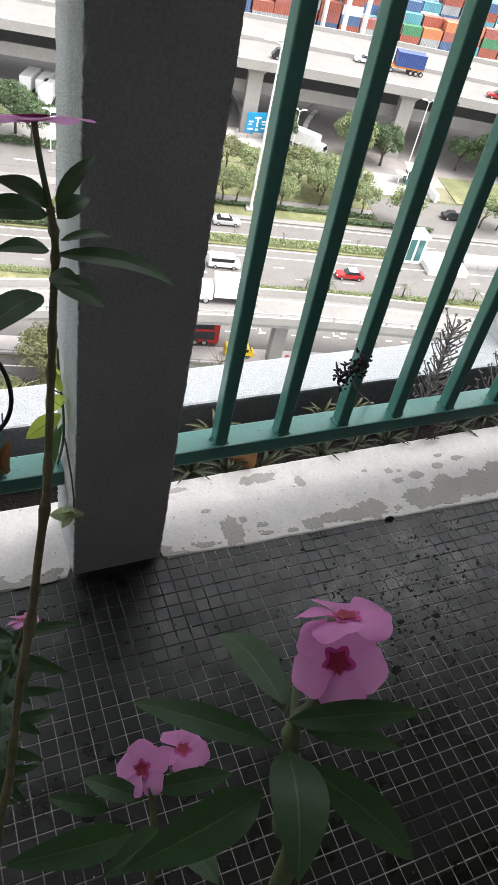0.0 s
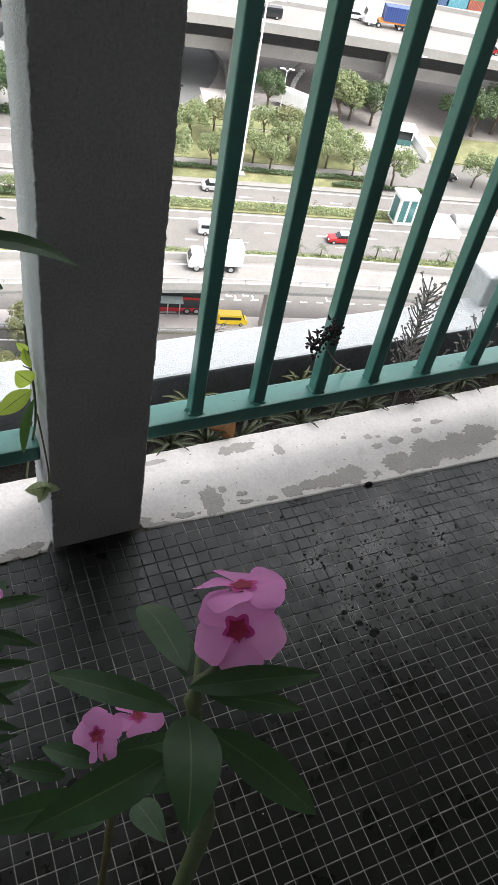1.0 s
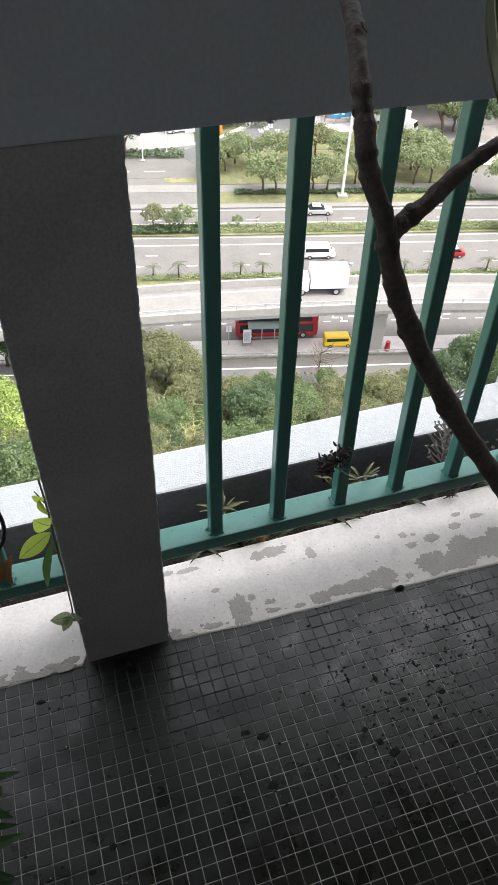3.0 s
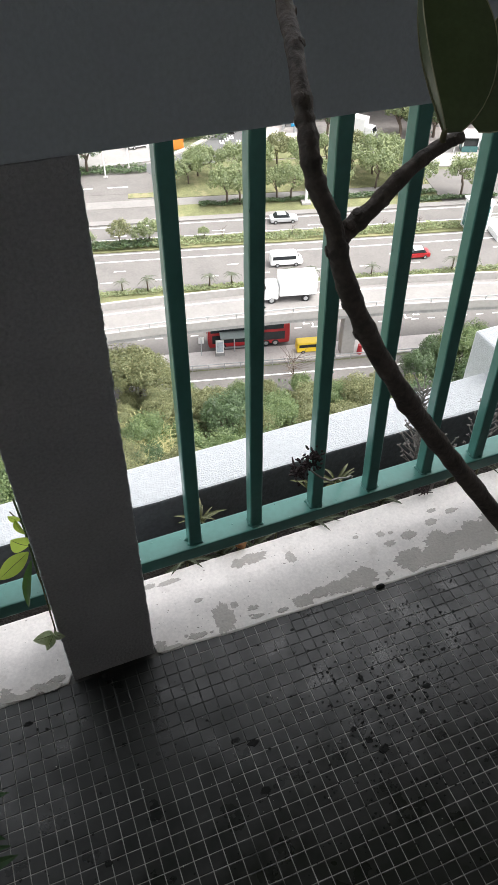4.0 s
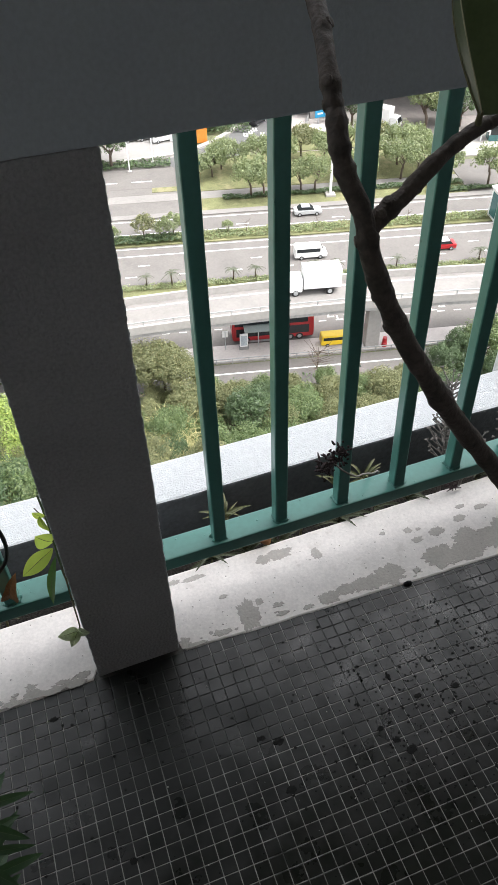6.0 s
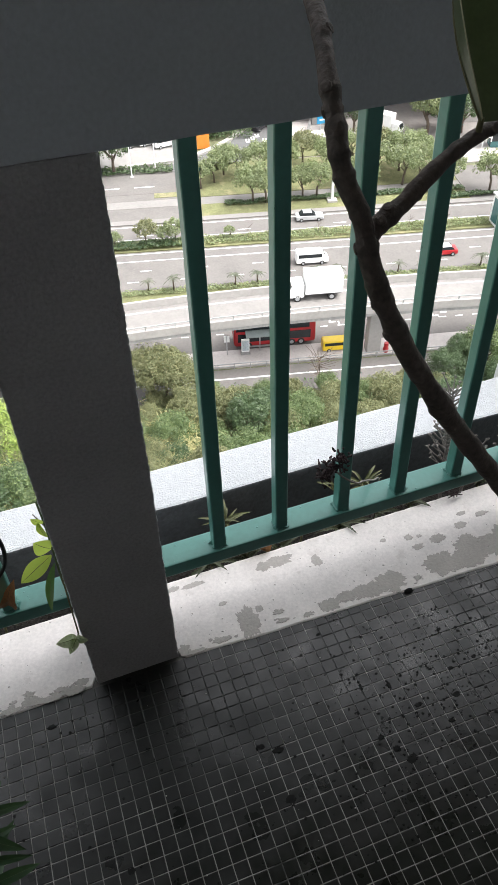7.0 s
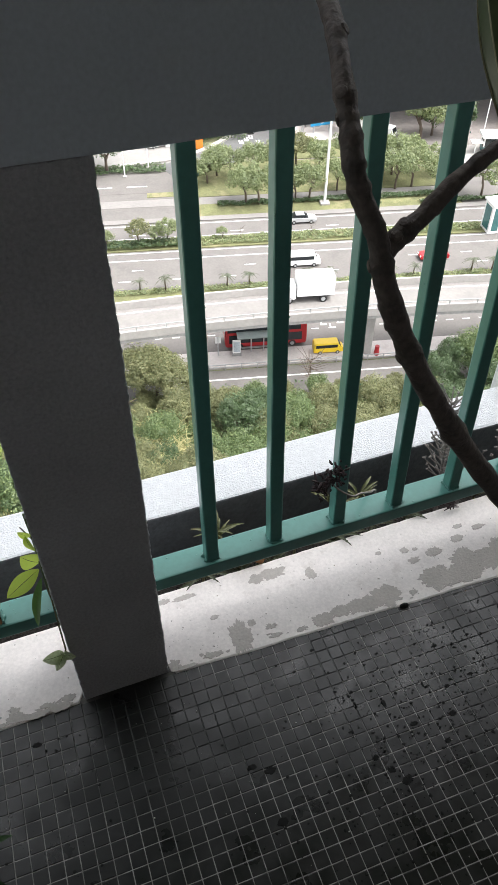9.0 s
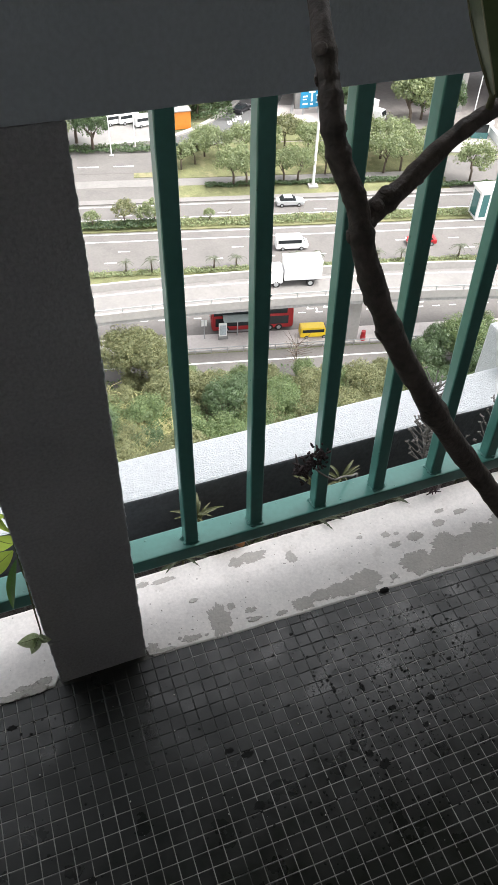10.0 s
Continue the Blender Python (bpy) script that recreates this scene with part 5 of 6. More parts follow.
pot(0.86, -0.62, 0.13, 0.26, "terracotta pot holding the rubber plant")


def periwinkle(label, leaves, stems, flowers, broad=1.0, at=(0, 0, 0)):
    ob = thing("periwinkle", None, None, label, "flowering plant", group="periwinkles", at=pose(*at))
    for i, (pts, r0, r1, m, nodes) in enumerate(stems):
        stem(ob, pts, r0, r1, m, nodes=nodes, seed=i + 4)
    for b, t, w in leaves:
        part("leaf", leaf_mesh(b, t, w * broad), [M_PERI, M_RIB], ob)
    for at, n, r, turn, *flat in flowers:
        flower(ob, at, n, r, turn, *flat)
    return ob


periwinkle("potted pink periwinkle with two open flowers and dark leaves", [
    ((-0.217, -0.607, 0.791), (-0.173, -0.62, 0.797), 0.006), ((-0.211, -0.61, 0.787), (-0.177, -0.623, 0.777), 0.005),
    ((-0.215, -0.6, 0.788), (-0.217, -0.555, 0.76), 0.009), ((-0.22, -0.615, 0.788), (-0.234, -0.651, 0.792), 0.012),
    ((-0.214, -0.62, 0.783), (-0.182, -0.653, 0.758), 0.009), ((-0.222, -0.610, 0.783), (-0.259, -0.575, 0.766), 0.0065),
    ((-0.227, -0.619, 0.768), (-0.278, -0.628, 0.776), 0.010), ((-0.216, -0.603, 0.787), (-0.209, -0.574, 0.766), 0.006)],
    [([(-0.31, -0.68, 0.21), (-0.26, -0.67, 0.5), (-0.215, -0.637, 0.705), (-0.217, -0.624, 0.749), (-0.216, -0.616, 0.772), (-0.215, -0.608, 0.788), (-0.206, -0.604, 0.792), (-0.197, -0.599, 0.798)], 0.0045, 0.0018, M_GSTEM, 0.3),
     ([(-0.215, -0.608, 0.788), (-0.204, -0.588, 0.790), (-0.195, -0.584, 0.804), (-0.194, -0.589, 0.8135)], 0.0014, 0.0012, M_GSTEM, 0.0)],
    [((-0.196, -0.597, 0.801), (-0.42, -0.30, 0.86), 0.0170, 20), ((-0.194, -0.590, 0.815), (0.08, 0.60, 0.79), 0.0172, 50)], 0.80, (-0.0046, -0.0067, 0.0089))
periwinkle("potted pink periwinkle with two small flowers low among leaves", [
    ((-0.232, -0.555, 0.604), (-0.178, -0.559, 0.594), 0.010), ((-0.239, -0.558, 0.601), (-0.27, -0.529, 0.585), 0.009),
    ((-0.25, -0.576, 0.605), (-0.325, -0.574, 0.623), 0.013), ((-0.226, -0.579, 0.609), (-0.176, -0.586, 0.609), 0.011),
    ((-0.259, -0.554, 0.589), (-0.293, -0.533, 0.583), 0.008), ((-0.238, -0.583, 0.616), (-0.278, -0.601, 0.638), 0.011),
    ((-0.227, -0.595, 0.626), (-0.22, -0.626, 0.643), 0.011)],
    [([(-0.31, -0.67, 0.25), (-0.27, -0.64, 0.42), (-0.243, -0.596, 0.561), (-0.236, -0.575, 0.587), (-0.234, -0.557, 0.602), (-0.234, -0.546, 0.604)], 0.0035, 0.0014, M_STEM, 0.3),
     ([(-0.235, -0.562, 0.600), (-0.222, -0.551, 0.599), (-0.209, -0.543, 0.600)], 0.0014, 0.0012, M_GSTEM, 0.0)],
    [((-0.235, -0.542, 0.605), (-0.45, -0.1, 0.75), 0.0185, 10), ((-0.207, -0.538, 0.603), (0.10, 0.22, 0.95), 0.0185, 30)], 0.80, (0.0089, 0.0143, -0.0546))
periwinkle("tall leggy potted periwinkle with one flower on top", [
    ((-0.269, -0.481, 0.908), (-0.254, -0.471, 0.921), 0.003), ((-0.271, -0.481, 0.908), (-0.288, -0.479, 0.917), 0.0045),
    ((-0.272, -0.482, 0.906), (-0.297, -0.484, 0.907), 0.0055), ((-0.269, -0.483, 0.905), (-0.257, -0.477, 0.909), 0.004),
    ((-0.272, -0.484, 0.894), (-0.29, -0.486, 0.896), 0.0035), ((-0.27, -0.485, 0.893), (-0.225, -0.485, 0.877), 0.004),
    ((-0.272, -0.49, 0.885), (-0.254, -0.49, 0.874), 0.0055), ((-0.276, -0.492, 0.882), (-0.302, -0.516, 0.882), 0.0055),
    ((-0.268, -0.483, 0.897), (-0.249, -0.477, 0.894), 0.002), ((-0.273, -0.489, 0.887), (-0.264, -0.496, 0.888), 0.004)],
    [([(-0.33, -0.66, 0.21), (-0.335, -0.62, 0.45), (-0.32, -0.583, 0.621), (-0.308, -0.563, 0.668), (-0.299, -0.543, 0.707), (-0.289, -0.527, 0.748), (-0.286, -0.524, 0.773), (-0.28, -0.514, 0.805), (-0.276, -0.501, 0.828), (-0.273, -0.491, 0.853), (-0.271, -0.485, 0.875), (-0.27, -0.484, 0.895), (-0.271, -0.481, 0.908)], 0.0021, 0.0013, M_TALL, 0.55),
     ([(-0.271, -0.481, 0.908), (-0.273, -0.477, 0.921), (-0.274, -0.4728, 0.9322)], 0.0010, 0.0010, M_GSTEM, 0.0)],
    [((-0.274, -0.473, 0.9315), (0.0, 0.43, 0.9), 0.0190, 15, 0.05, 0.03)], 1.0, (0.0017, 0.0107, -0.0020))
# low bushy plant beside them
rng = random.Random(77)
low = []
for k in range(44):
    a, z = k * 2.4, 0.440 - 0.0062 * k
    b = Vector((-0.279 - 0.0012 * k, -0.338 - 0.001 * k, z - 0.012))
    l = rng.uniform(0.036, 0.060)
    low.append((tuple(b), tuple(b + Vector((math.cos(a) * l, math.sin(a) * l, rng.uniform(-0.018, 0.016)))), rng.uniform(0.0045, 0.007)))
periwinkle("low bushy potted periwinkle with a small pink flower", low,
           [([(-0.47, -0.45, 0.19), (-0.38, -0.385, 0.25), (-0.30, -0.355, 0.36), (-0.273, -0.350, 0.455)], 0.003, 0.0015, M_STEM, 0.3)],
           [((-0.273, -0.348, 0.462), (0.0, 0.62, 0.78), 0.0150, 0)])

# rubber plant reaching in from its pot
rub = thing("rubber_plant", None, None, "rubber plant with bare knotted brown branch and broad dark leaves", "potted plant")
main = [(0.86, -0.62, 0.23), (0.78, -0.59, 0.25), (0.62, -0.52, 0.32), (0.45, -0.45, 0.455), (0.36, -0.412, 0.572), (0.271, -0.37, 0.698), (0.223, -0.354, 0.765), (0.184, -0.345, 0.82), (0.156, -0.34, 0.864), (0.135, -0.333, 0.90), (0.117, -0.328, 0.938), (0.109, -0.32, 0.964),
        (0.107, -0.31, 0.985), (0.100, -0.30, 1.004), (0.097, -0.292, 1.02), (0.099, -0.28, 1.034), (0.102, -0.26, 1.054), (0.110, -0.23, 1.071), (0.116, -0.20, 1.086), (0.12, -0.175, 1.12), (0.12, -0.155, 1.17), (0.118, -0.15, 1.24)]


def knotted(parent, pts, r0, r1, seed, per=10, step=7):
    """A woody branch with leaf scars, ridges and an uneven skin."""
    p = smooth_path(pts, per)
    n = len(p)
    bm = bmesh.new()
    rad = []
    rn = random.Random(seed + 40)
    nodes, at_node = [], 2
    while at_node < n:
        nodes.append((at_node, rn.uniform(0.05, 0.26), rn.uniform(0.7, 1.6)))
        at_node += rn.randint(4, 13)
    for i in range(n):
        r = r0 + (r1 - r0) * i / (n - 1)
        rad.append(r * (1 + sum(h * math.exp(-((i - c) / w) ** 2) for c, h, w in nodes) + 0.14 * noise.noise(p[i] * 60)))
    tube(bm, p, rad, 14)
    for v in bm.verts:
        v.co += noise.noise_vector(v.co * 130 + Vector((seed, 0, 0))) * 0.0004 + noise.noise_vector(v.co * 420) * 0.00015
    ob = part("branch", bm, M_BRANCH, parent, smooth=True)
    rng = random.Random(seed)
    for i in [c for c, h, w in nodes if 1 < c < n - 2]:
        a = rng.uniform(0, math.tau)
        d = (p[i + 1] - p[i - 1]).normalized()
        s = d.cross(Vector((math.cos(a), math.sin(a), 0.3))).normalized()
        b2 = bmesh.new()
        c = p[i] + s * rad[i] * 0.8
        tube(b2, [c, c + s * 0.0014, c + s * 0.0020], [0.0040, 0.0036, 0.0018], 9)
        part("leaf_scar", b2, M_BRANCH, ob)
    return ob


knotted(rub, main, 0.0094, 0.0048, 4)
knotted(rub, [(0.108, -0.314, 0.972), (0.122, -0.308, 0.980), (0.14, -0.303, 0.988), (0.159, -0.299, 1.002), (0.180, -0.296, 1.014), (0.196, -0.293, 1.019), (0.208, -0.2905, 1.0205)], 0.0064, 0.0042, 9, 8, 9)


def rubber_leaf(parent, base, rib, right, left, length, half, label, fold=1.0):
    """A broad leaf folded along its rib, with a thin pale rim."""
    b = Vector(base)
    rib, right, left = Vector(rib).normalized(), Vector(right).normalized(), Vector(left).normalized()
    bend = right.cross(rib).normalized()
    n, m = 16, 6
    bm = bmesh.new()
    rows, lo, hi = [], [], []
    for i in range(n + 1):
        f = i / n
        w = half * max(0.02, math.sin(math.pi * (0.03 + 0.95 * f)) ** 0.62)
        c = b + rib * length * f - right * 0.10 * length * math.sin(math.pi * f) + bend * 0.06 * length * math.sin(math.pi * f)
        row = [c + left * fold * w * (j / m) + bend * 0.10 * w * (j / m) ** 2 for j in range(m, 0, -1)] + [c] + [c + right * w * (j / m) - bend * 0.10 * w * (j / m) ** 2 for j in range(1, m + 1)]
        rows.append([bm.verts.new(q) for q in row])
        lo.append(row[0])
        hi.append(row[-1])
    for a, q in zip(rows, rows[1:]):
        for k in range(2 * m):
            bm.faces.new((a[k], a[k + 1], q[k + 1], q[k])).smooth = True
    lf = part("leaf", bm, M_RUBBER, parent, label)
    bm = bmesh.new()
    tube(bm, lo[::1] + hi[::-1], 0.00045, 5)
    part("rim", bm, M_RIM, lf)
    bm = bmesh.new()
    tube(bm, [b + (rib * length * i / n) - right * 0.10 * length * math.sin(math.pi * i / n) + bend * (0.06 * length * math.sin(math.pi * i / n) + 0.0004) for i in range(n + 1)], [0.0013 - 0.0008 * i / n for i in range(n + 1)], 6)
    part("midrib", bm, M_STEM, lf)
    return lf


rubber_leaf(rub, (0.190, -0.2965, 1.027), (0.08, 0.62, 0.78), (0.93, -0.30, 0.10), (-0.42, -0.62, 0.62), 0.110, 0.051, "broad glossy dark green leaf with pale rim", 0.45)
rubber_leaf(rub, (0.216, -0.288, 1.027), (0.85, 0.30, 0.25), (0.25, -0.6, -0.3), (-0.1, 0.5, 0.8), 0.10, 0.034, "broad glossy dark green leaf in shade")
stem(rub, [(0.192, -0.294, 1.017), (0.190, -0.296, 1.023), (0.190, -0.2965, 1.030)], 0.0026, 0.0018, M_STEM, "leaf_stalk")

# lime-leaved creeper by the column
vine = thing("creeper", None, None, "creeper with lime green leaves climbing beside the column", "climbing plant")
stem(vine, [(-0.165, 0.19, -0.12), (-0.158, 0.15, 0.05), (-0.156, 0.06, 0.24), (-0.155, 0.055, 0.31), (-0.156, 0.075, 0.36), (-0.158, 0.08, 0.41)], 0.0022, 0.0016, M_GSTEM)
for b, t, w, m, h in (((-0.159, 0.052, 0.317), (-0.211, 0.03, 0.300), 0.0135, M_LIME, (0, -0.6, 0.8)), ((-0.156, 0.06, 0.322), (-0.178, 0.055, 0.352), 0.0155, M_LIME, (-0.3, -0.7, 0.6)),
                   ((-0.157, 0.06, 0.35), (-0.163, 0.062, 0.385), 0.008, M_LIME, (-0.6, -0.7, 0.3)), ((-0.158, 0.045, 0.305), (-0.182, 0.018, 0.226), 0.0085, M_MIDLEAF, (-0.7, -0.6, 0.3)),
                   ((-0.157, 0.07, 0.372), (-0.172, 0.066, 0.392), 0.006, M_LIME, (-0.3, -0.7, 0.5))):
    part("leaf", leaf_mesh(b, t, w, h, 0.15, 0.08, shape=1.0), [m, M_GSTEM], vine)
for a, b in (((-0.156, 0.08, 0.35), (-0.168, 0.08, 0.385)), ((-0.154, 0.08, 0.33), (-0.164, 0.078, 0.34))):
    stem(vine, [a, tuple((Vector(a) + Vector(b)) / 2), b], 0.0012, 0.0009, M_DRYTWIG, "twig")
trail = [(-0.154, 0.05, 0.27), (-0.153, 0.004, 0.225), (-0.153, -0.008, 0.19), (-0.155, -0.006, 0.176)]
stem(vine, trail, 0.0014, 0.0012, M_STEM, "tendril")
for b, t, w in (((-0.157, -0.008, 0.174), (-0.190, -0.014, 0.183), 0.011), ((-0.157, -0.008, 0.176), (-0.160, -0.024, 0.208), 0.008), ((-0.157, -0.008, 0.175), (-0.174, -0.028, 0.165), 0.008), ((-0.157, -0.008, 0.175), (-0.140, -0.026, 0.185), 0.007)):
    part("leaf", leaf_mesh(b, t, w, (-0.2, -0.7, 0.6), 0.3, 0.1), [M_VARIEG, M_GSTEM], vine)
dead = leaf_mesh((-0.250, 0.074, 0.196), (-0.226, 0.070, 0.262), 0.014, (-0.2, -0.9, 0.3), 0.5, 0.25)
for v in dead.verts:
    v.co += noise.noise_vector(v.co * 55) * 0.006
thing("dead_leaf", dead, [M_DRYLEAF, M_STEM], "curled dry brown leaf caught on the railing", "leaf")
cab = thing("cable", None, None, "black cable looped round the railing bar", "cable")
stem(cab, [(-0.36, 0.04, 0.05), (-0.315, 0.045, 0.175), (-0.285, 0.05, 0.235), (-0.255, 0.06, 0.275), (-0.230, 0.066, 0.305), (-0.222, 0.066, 0.345), (-0.228, 0.072, 0.385), (-0.245, 0.082, 0.415), (-0.27, 0.13, 0.41), (-0.29, 0.15, 0.36)], 0.0032, 0.0032, M_CABLE, "loop", per=8)
stem(cab, [(-0.262, 0.078, 0.272), (-0.25, 0.068, 0.282), (-0.236, 0.074, 0.286), (-0.232, 0.10, 0.286)], 0.0014, 0.0014, M_CABLE, "tie")


# ---- weeds in the trough ----
def kalanchoe(x, y, z, n, l, seed, lift=0.7):
    rng = random.Random(seed)
    ob = thing("succulent_weed", None, None, "mottled succulent weed with toothed leaves in the trough", "weed", group="trough weeds")
    stem(ob, [(x, y, z - 0.06), (x + 0.004, y, z), (x, y, z + l * 0.25)], 0.003, 0.002, M_STEM)
    for k in range(n):
        a = k * 2.4 + rng.uniform(-0.3, 0.3)
        ll = l * rng.uniform(0.65, 1.1)
        e = rng.uniform(0.1, 1.0) * lift
        b = Vector((x, y, z + l * 0.22 * rng.random()))
        t = b + Vector((math.cos(a) * ll * math.cos(e), math.sin(a) * ll * math.cos(e) * 0.75, ll * math.sin(e)))
        part("leaf", leaf_mesh(b, t, ll * 0.066, (0, -0.3, 1), 0.5, 0.27, 22, 0.42), [M_KAL_LIT if z > 0 else M_KAL_SHADED] * 2, ob)


for i, (x, y, z, n, l) in enumerate(((0.165, 0.215, 0.035, 9, 0.055), (0.12, 0.20, -0.05, 8, 0.07), (0.20, 0.195, -0.06, 9, 0.075), (0.27, 0.19, -0.06, 9, 0.072), (0.33, 0.215, -0.04, 7, 0.06), (0.41, 0.195, -0.055, 9, 0.07),
                                  (0.47, 0.205, 0.045, 7, 0.055), (0.50, 0.20, -0.05, 8, 0.06), (0.58, 0.195, -0.05, 9, 0.07), (0.76, 0.20, -0.05, 9, 0.075), (0.84, 0.20, -0.03, 8, 0.07), (0.95, 0.205, -0.03, 9, 0.075), (-0.3, 0.21, -0.05, 8, 0.06), (0.42, 0.235, 0.02, 6, 0.05))):
    kalanchoe(x, y - (0.012 if z < 0 else 0), z + (0.016 if z < 0 else 0.012), n + 3, l * 1.1, 50 + i)


def spiky(x, y, top, n, seed):
    """A dried succulent spike, set with short forked twigs."""
    rng = random.Random(seed)
    ob = thing("dried_spike", None, None, "dry grey succulent spike bristling with short twigs", "dried plant", group="dried spikes")
    b, t = Vector((x, y, -0.12)), Vector(top)
    stem(ob, [b, b.lerp(t, 0.5), t], 0.0045, 0.002, M_DRYTWIG)
    for k in range(n):
        bm = bmesh.new()
        f = 0.38 + 0.62 * k / n
        c = b.lerp(t, f)
        a = k * 2.4
        l = 0.058 * (1.15 - 0.75 * (f - 0.38)) * rng.uniform(0.7, 1.1)
        e = c + Vector((math.cos(a) * l * 0.72, math.sin(a) * l * 0.6, l * 0.75))
        tube(bm, [c, c.lerp(e, 0.6) + Vector((0, 0, -0.002)), e], [0.0017, 0.0014, 0.0011], 5)
        for j in range(4):
            q = e + Vector((rng.gauss(0, 0.0028), rng.gauss(0, 0.0028), rng.uniform(0, 0.004)))
            tube(bm, [e, q], [0.0015, 0.0017], 5)
        part("twig", bm, M_DRYTWIG, ob)


spiky(0.695, 0.215, (0.645, 0.205, 0.272), 84, 5)
spiky(0.86, 0.215, (0.845, 0.21, 0.16), 34, 6)
spiky(0.73, 0.20, (0.725, 0.19, 0.10), 26, 7)
head = thing("withered_flower", None, None, "withered black flower head on a thin pale stalk", "dried plant")
stem(head, [(0.50, 0.20, -0.12), (0.475, 0.155, 0.12), (0.44, 0.127, 0.172), (0.40, 0.098, 0.215), (0.372, 0.076, 0.243), (0.338, 0.066, 0.282), (0.310, 0.054, 0.326)], 0.0020, 0.0016, M_DRYTWIG)
rng = random.Random(15)
bm = bmesh.new()
for k in range(150):
    hx, hz = ((0.318, 0.344), (0.296, 0.320))[k % 2]
    c = Vector((hx + rng.gauss(0, 0.0085), 0.052 + rng.gauss(0, 0.007), hz + rng.gauss(0, 0.009)))
    e = c + Vector((rng.gauss(0, 0.0042), rng.gauss(0, 0.004), rng.gauss(0, 0.0045)))
    tube(bm, [c, c.lerp(e, 0.5), e], [0.0016, 0.0022, 0.0009], 5)
part("flower_head", bm, M_DRYHEAD, head)
bm = bmesh.new()
for k in range(30):
    c = Vector((0.664 + rng.gauss(0, 0.008), 0.155 + rng.gauss(0, 0.006), 0.022 + rng.gauss(0, 0.009)))
    tube(bm, [c, c + Vector((rng.gauss(0, 0.006), rng.gauss(0, 0.005), rng.gauss(0, 0.006)))], [0.0018, 0.001], 5)
thing("withered_sprig", bm, M_DRYHEAD, "small black withered sprig hanging over the kerb", "dried plant")
dl = leaf_mesh((0.215, 0.20, -0.01), (0.245, 0.175, 0.055), 0.028, (0, -0.8, 0.5), 0.3, 0.2)
thing("fallen_leaf", dl, [M_DRYLEAF, M_STEM], "fallen brown leaf standing among the weeds", "leaf")
# ---- worn surfaces of kerb and floor ----
def blob(cx, cy, rx, ry, z, seed, n=200, rough=0.34, thick=0.0006):
    """A thin irregular patch lying on a level surface."""
    bm = bmesh.new()
    top, bot = [], []
    for k in range(n):
        a = k * math.tau / n
        f = 1 + rough * noise.noise(Vector((math.cos(a) * 1.6, math.sin(a) * 1.6, seed * 3.7))) + rough * 0.8 * noise.noise(Vector((math.cos(a) * 5, math.sin(a) * 5, seed * 1.3))) + rough * 0.42 * noise.noise(Vector((math.cos(a) * 14, math.sin(a) * 14, seed * 2.1))) + rough * 0.18 * noise.noise(Vector((math.cos(a) * 34, math.sin(a) * 34, seed * 0.7)))
        x, y = cx + rx * f * math.cos(a), cy + ry * f * math.sin(a)
        top.append(bm.verts.new((x, y, z + thick)))
        bot.append(bm.verts.new((x, y, z - 0.001)))
    bm.faces.new(top)
    for k in range(n):
        bm.faces.new((bot[k], bot[(k + 1) % n], top[(k + 1) % n], top[k]))
    return bm


kerb_ob = bpy.data.objects["kerb"]
for i, (x, y, rx, ry) in enumerate(((0.142, 0.020, 0.021, 0.034), (0.172, 0.040, 0.007, 0.008), (0.250, 0.130, 0.026, 0.013), (0.215, 0.128, 0.014, 0.010), (0.320, 0.103, 0.011, 0.012), (0.300, -0.001, 0.022, 0.012), (0.340, 0.004, 0.020, 0.012), (0.385, 0.003, 0.030, 0.018), (0.435, 0.004, 0.030, 0.022), (0.552, 0.008, 0.036, 0.026),
                                   (0.612, 0.000, 0.050, 0.022), (0.630, 0.030, 0.030, 0.024), (0.705, 0.010, 0.055, 0.034), (0.578, 0.064, 0.016, 0.010), (0.530, 0.060, 0.012, 0.008), (0.523, 0.088, 0.009, 0.007), (0.545, 0.084, 0.006, 0.004), (0.64, 0.078, 0.014, 0.008), (0.78, 0.03, 0.05, 0.025), (0.070, 0.136, 0.020, 0.006), (0.030, 0.140, 0.012, 0.006), (-0.235, 0.000, 0.030, 0.0055), (-0.19, 0.000, 0.020, 0.007), (-0.265, 0.006, 0.016, 0.008), (-0.30, 0.001, 0.020, 0.006), (-0.175, 0.012, 0.012, 0.006), (-0.215, 0.011, 0.010, 0.004), (0.012, 0.002, 0.010, 0.008), (0.09, 0.002, 0.012, 0.005), (0.205, 0.000, 0.012, 0.004), (0.66, 0.105, 0.010, 0.005), (0.70, 0.09, 0.014, 0.006), (0.47, 0.10, 0.006, 0.004), (0.11, 0.075, 0.008, 0.004), (0.03, -0.004, 0.02, 0.004))):
    part("bare_patch", blob(x, y, rx, ry, 0.0028 + 0.000012 * i, i + 1, thick=0.0004), M_SCREED, kerb_ob, "bare grey screed where paint has peeled")
rng = random.Random(44)
for k in range(70):
    x = rng.uniform(-0.46, -0.155) if k % 2 else rng.uniform(0.005, 0.62)
    rx = rng.choice((0.002, 0.003, 0.004, 0.006, 0.009))
    y = kerb_edge(x) + abs(rng.gauss(0, 0.010)) + 0.004 + 0.8 * rx
    part("bare_patch", blob(x, y, rx, rx * rng.uniform(0.35, 0.8), 0.0029 + 0.000004 * k, 200 + k, 40, 0.7, 0.0004), M_SCREED, kerb_ob, "bare grey screed where paint has peeled")
rng = random.Random(5)
bm = bmesh.new()
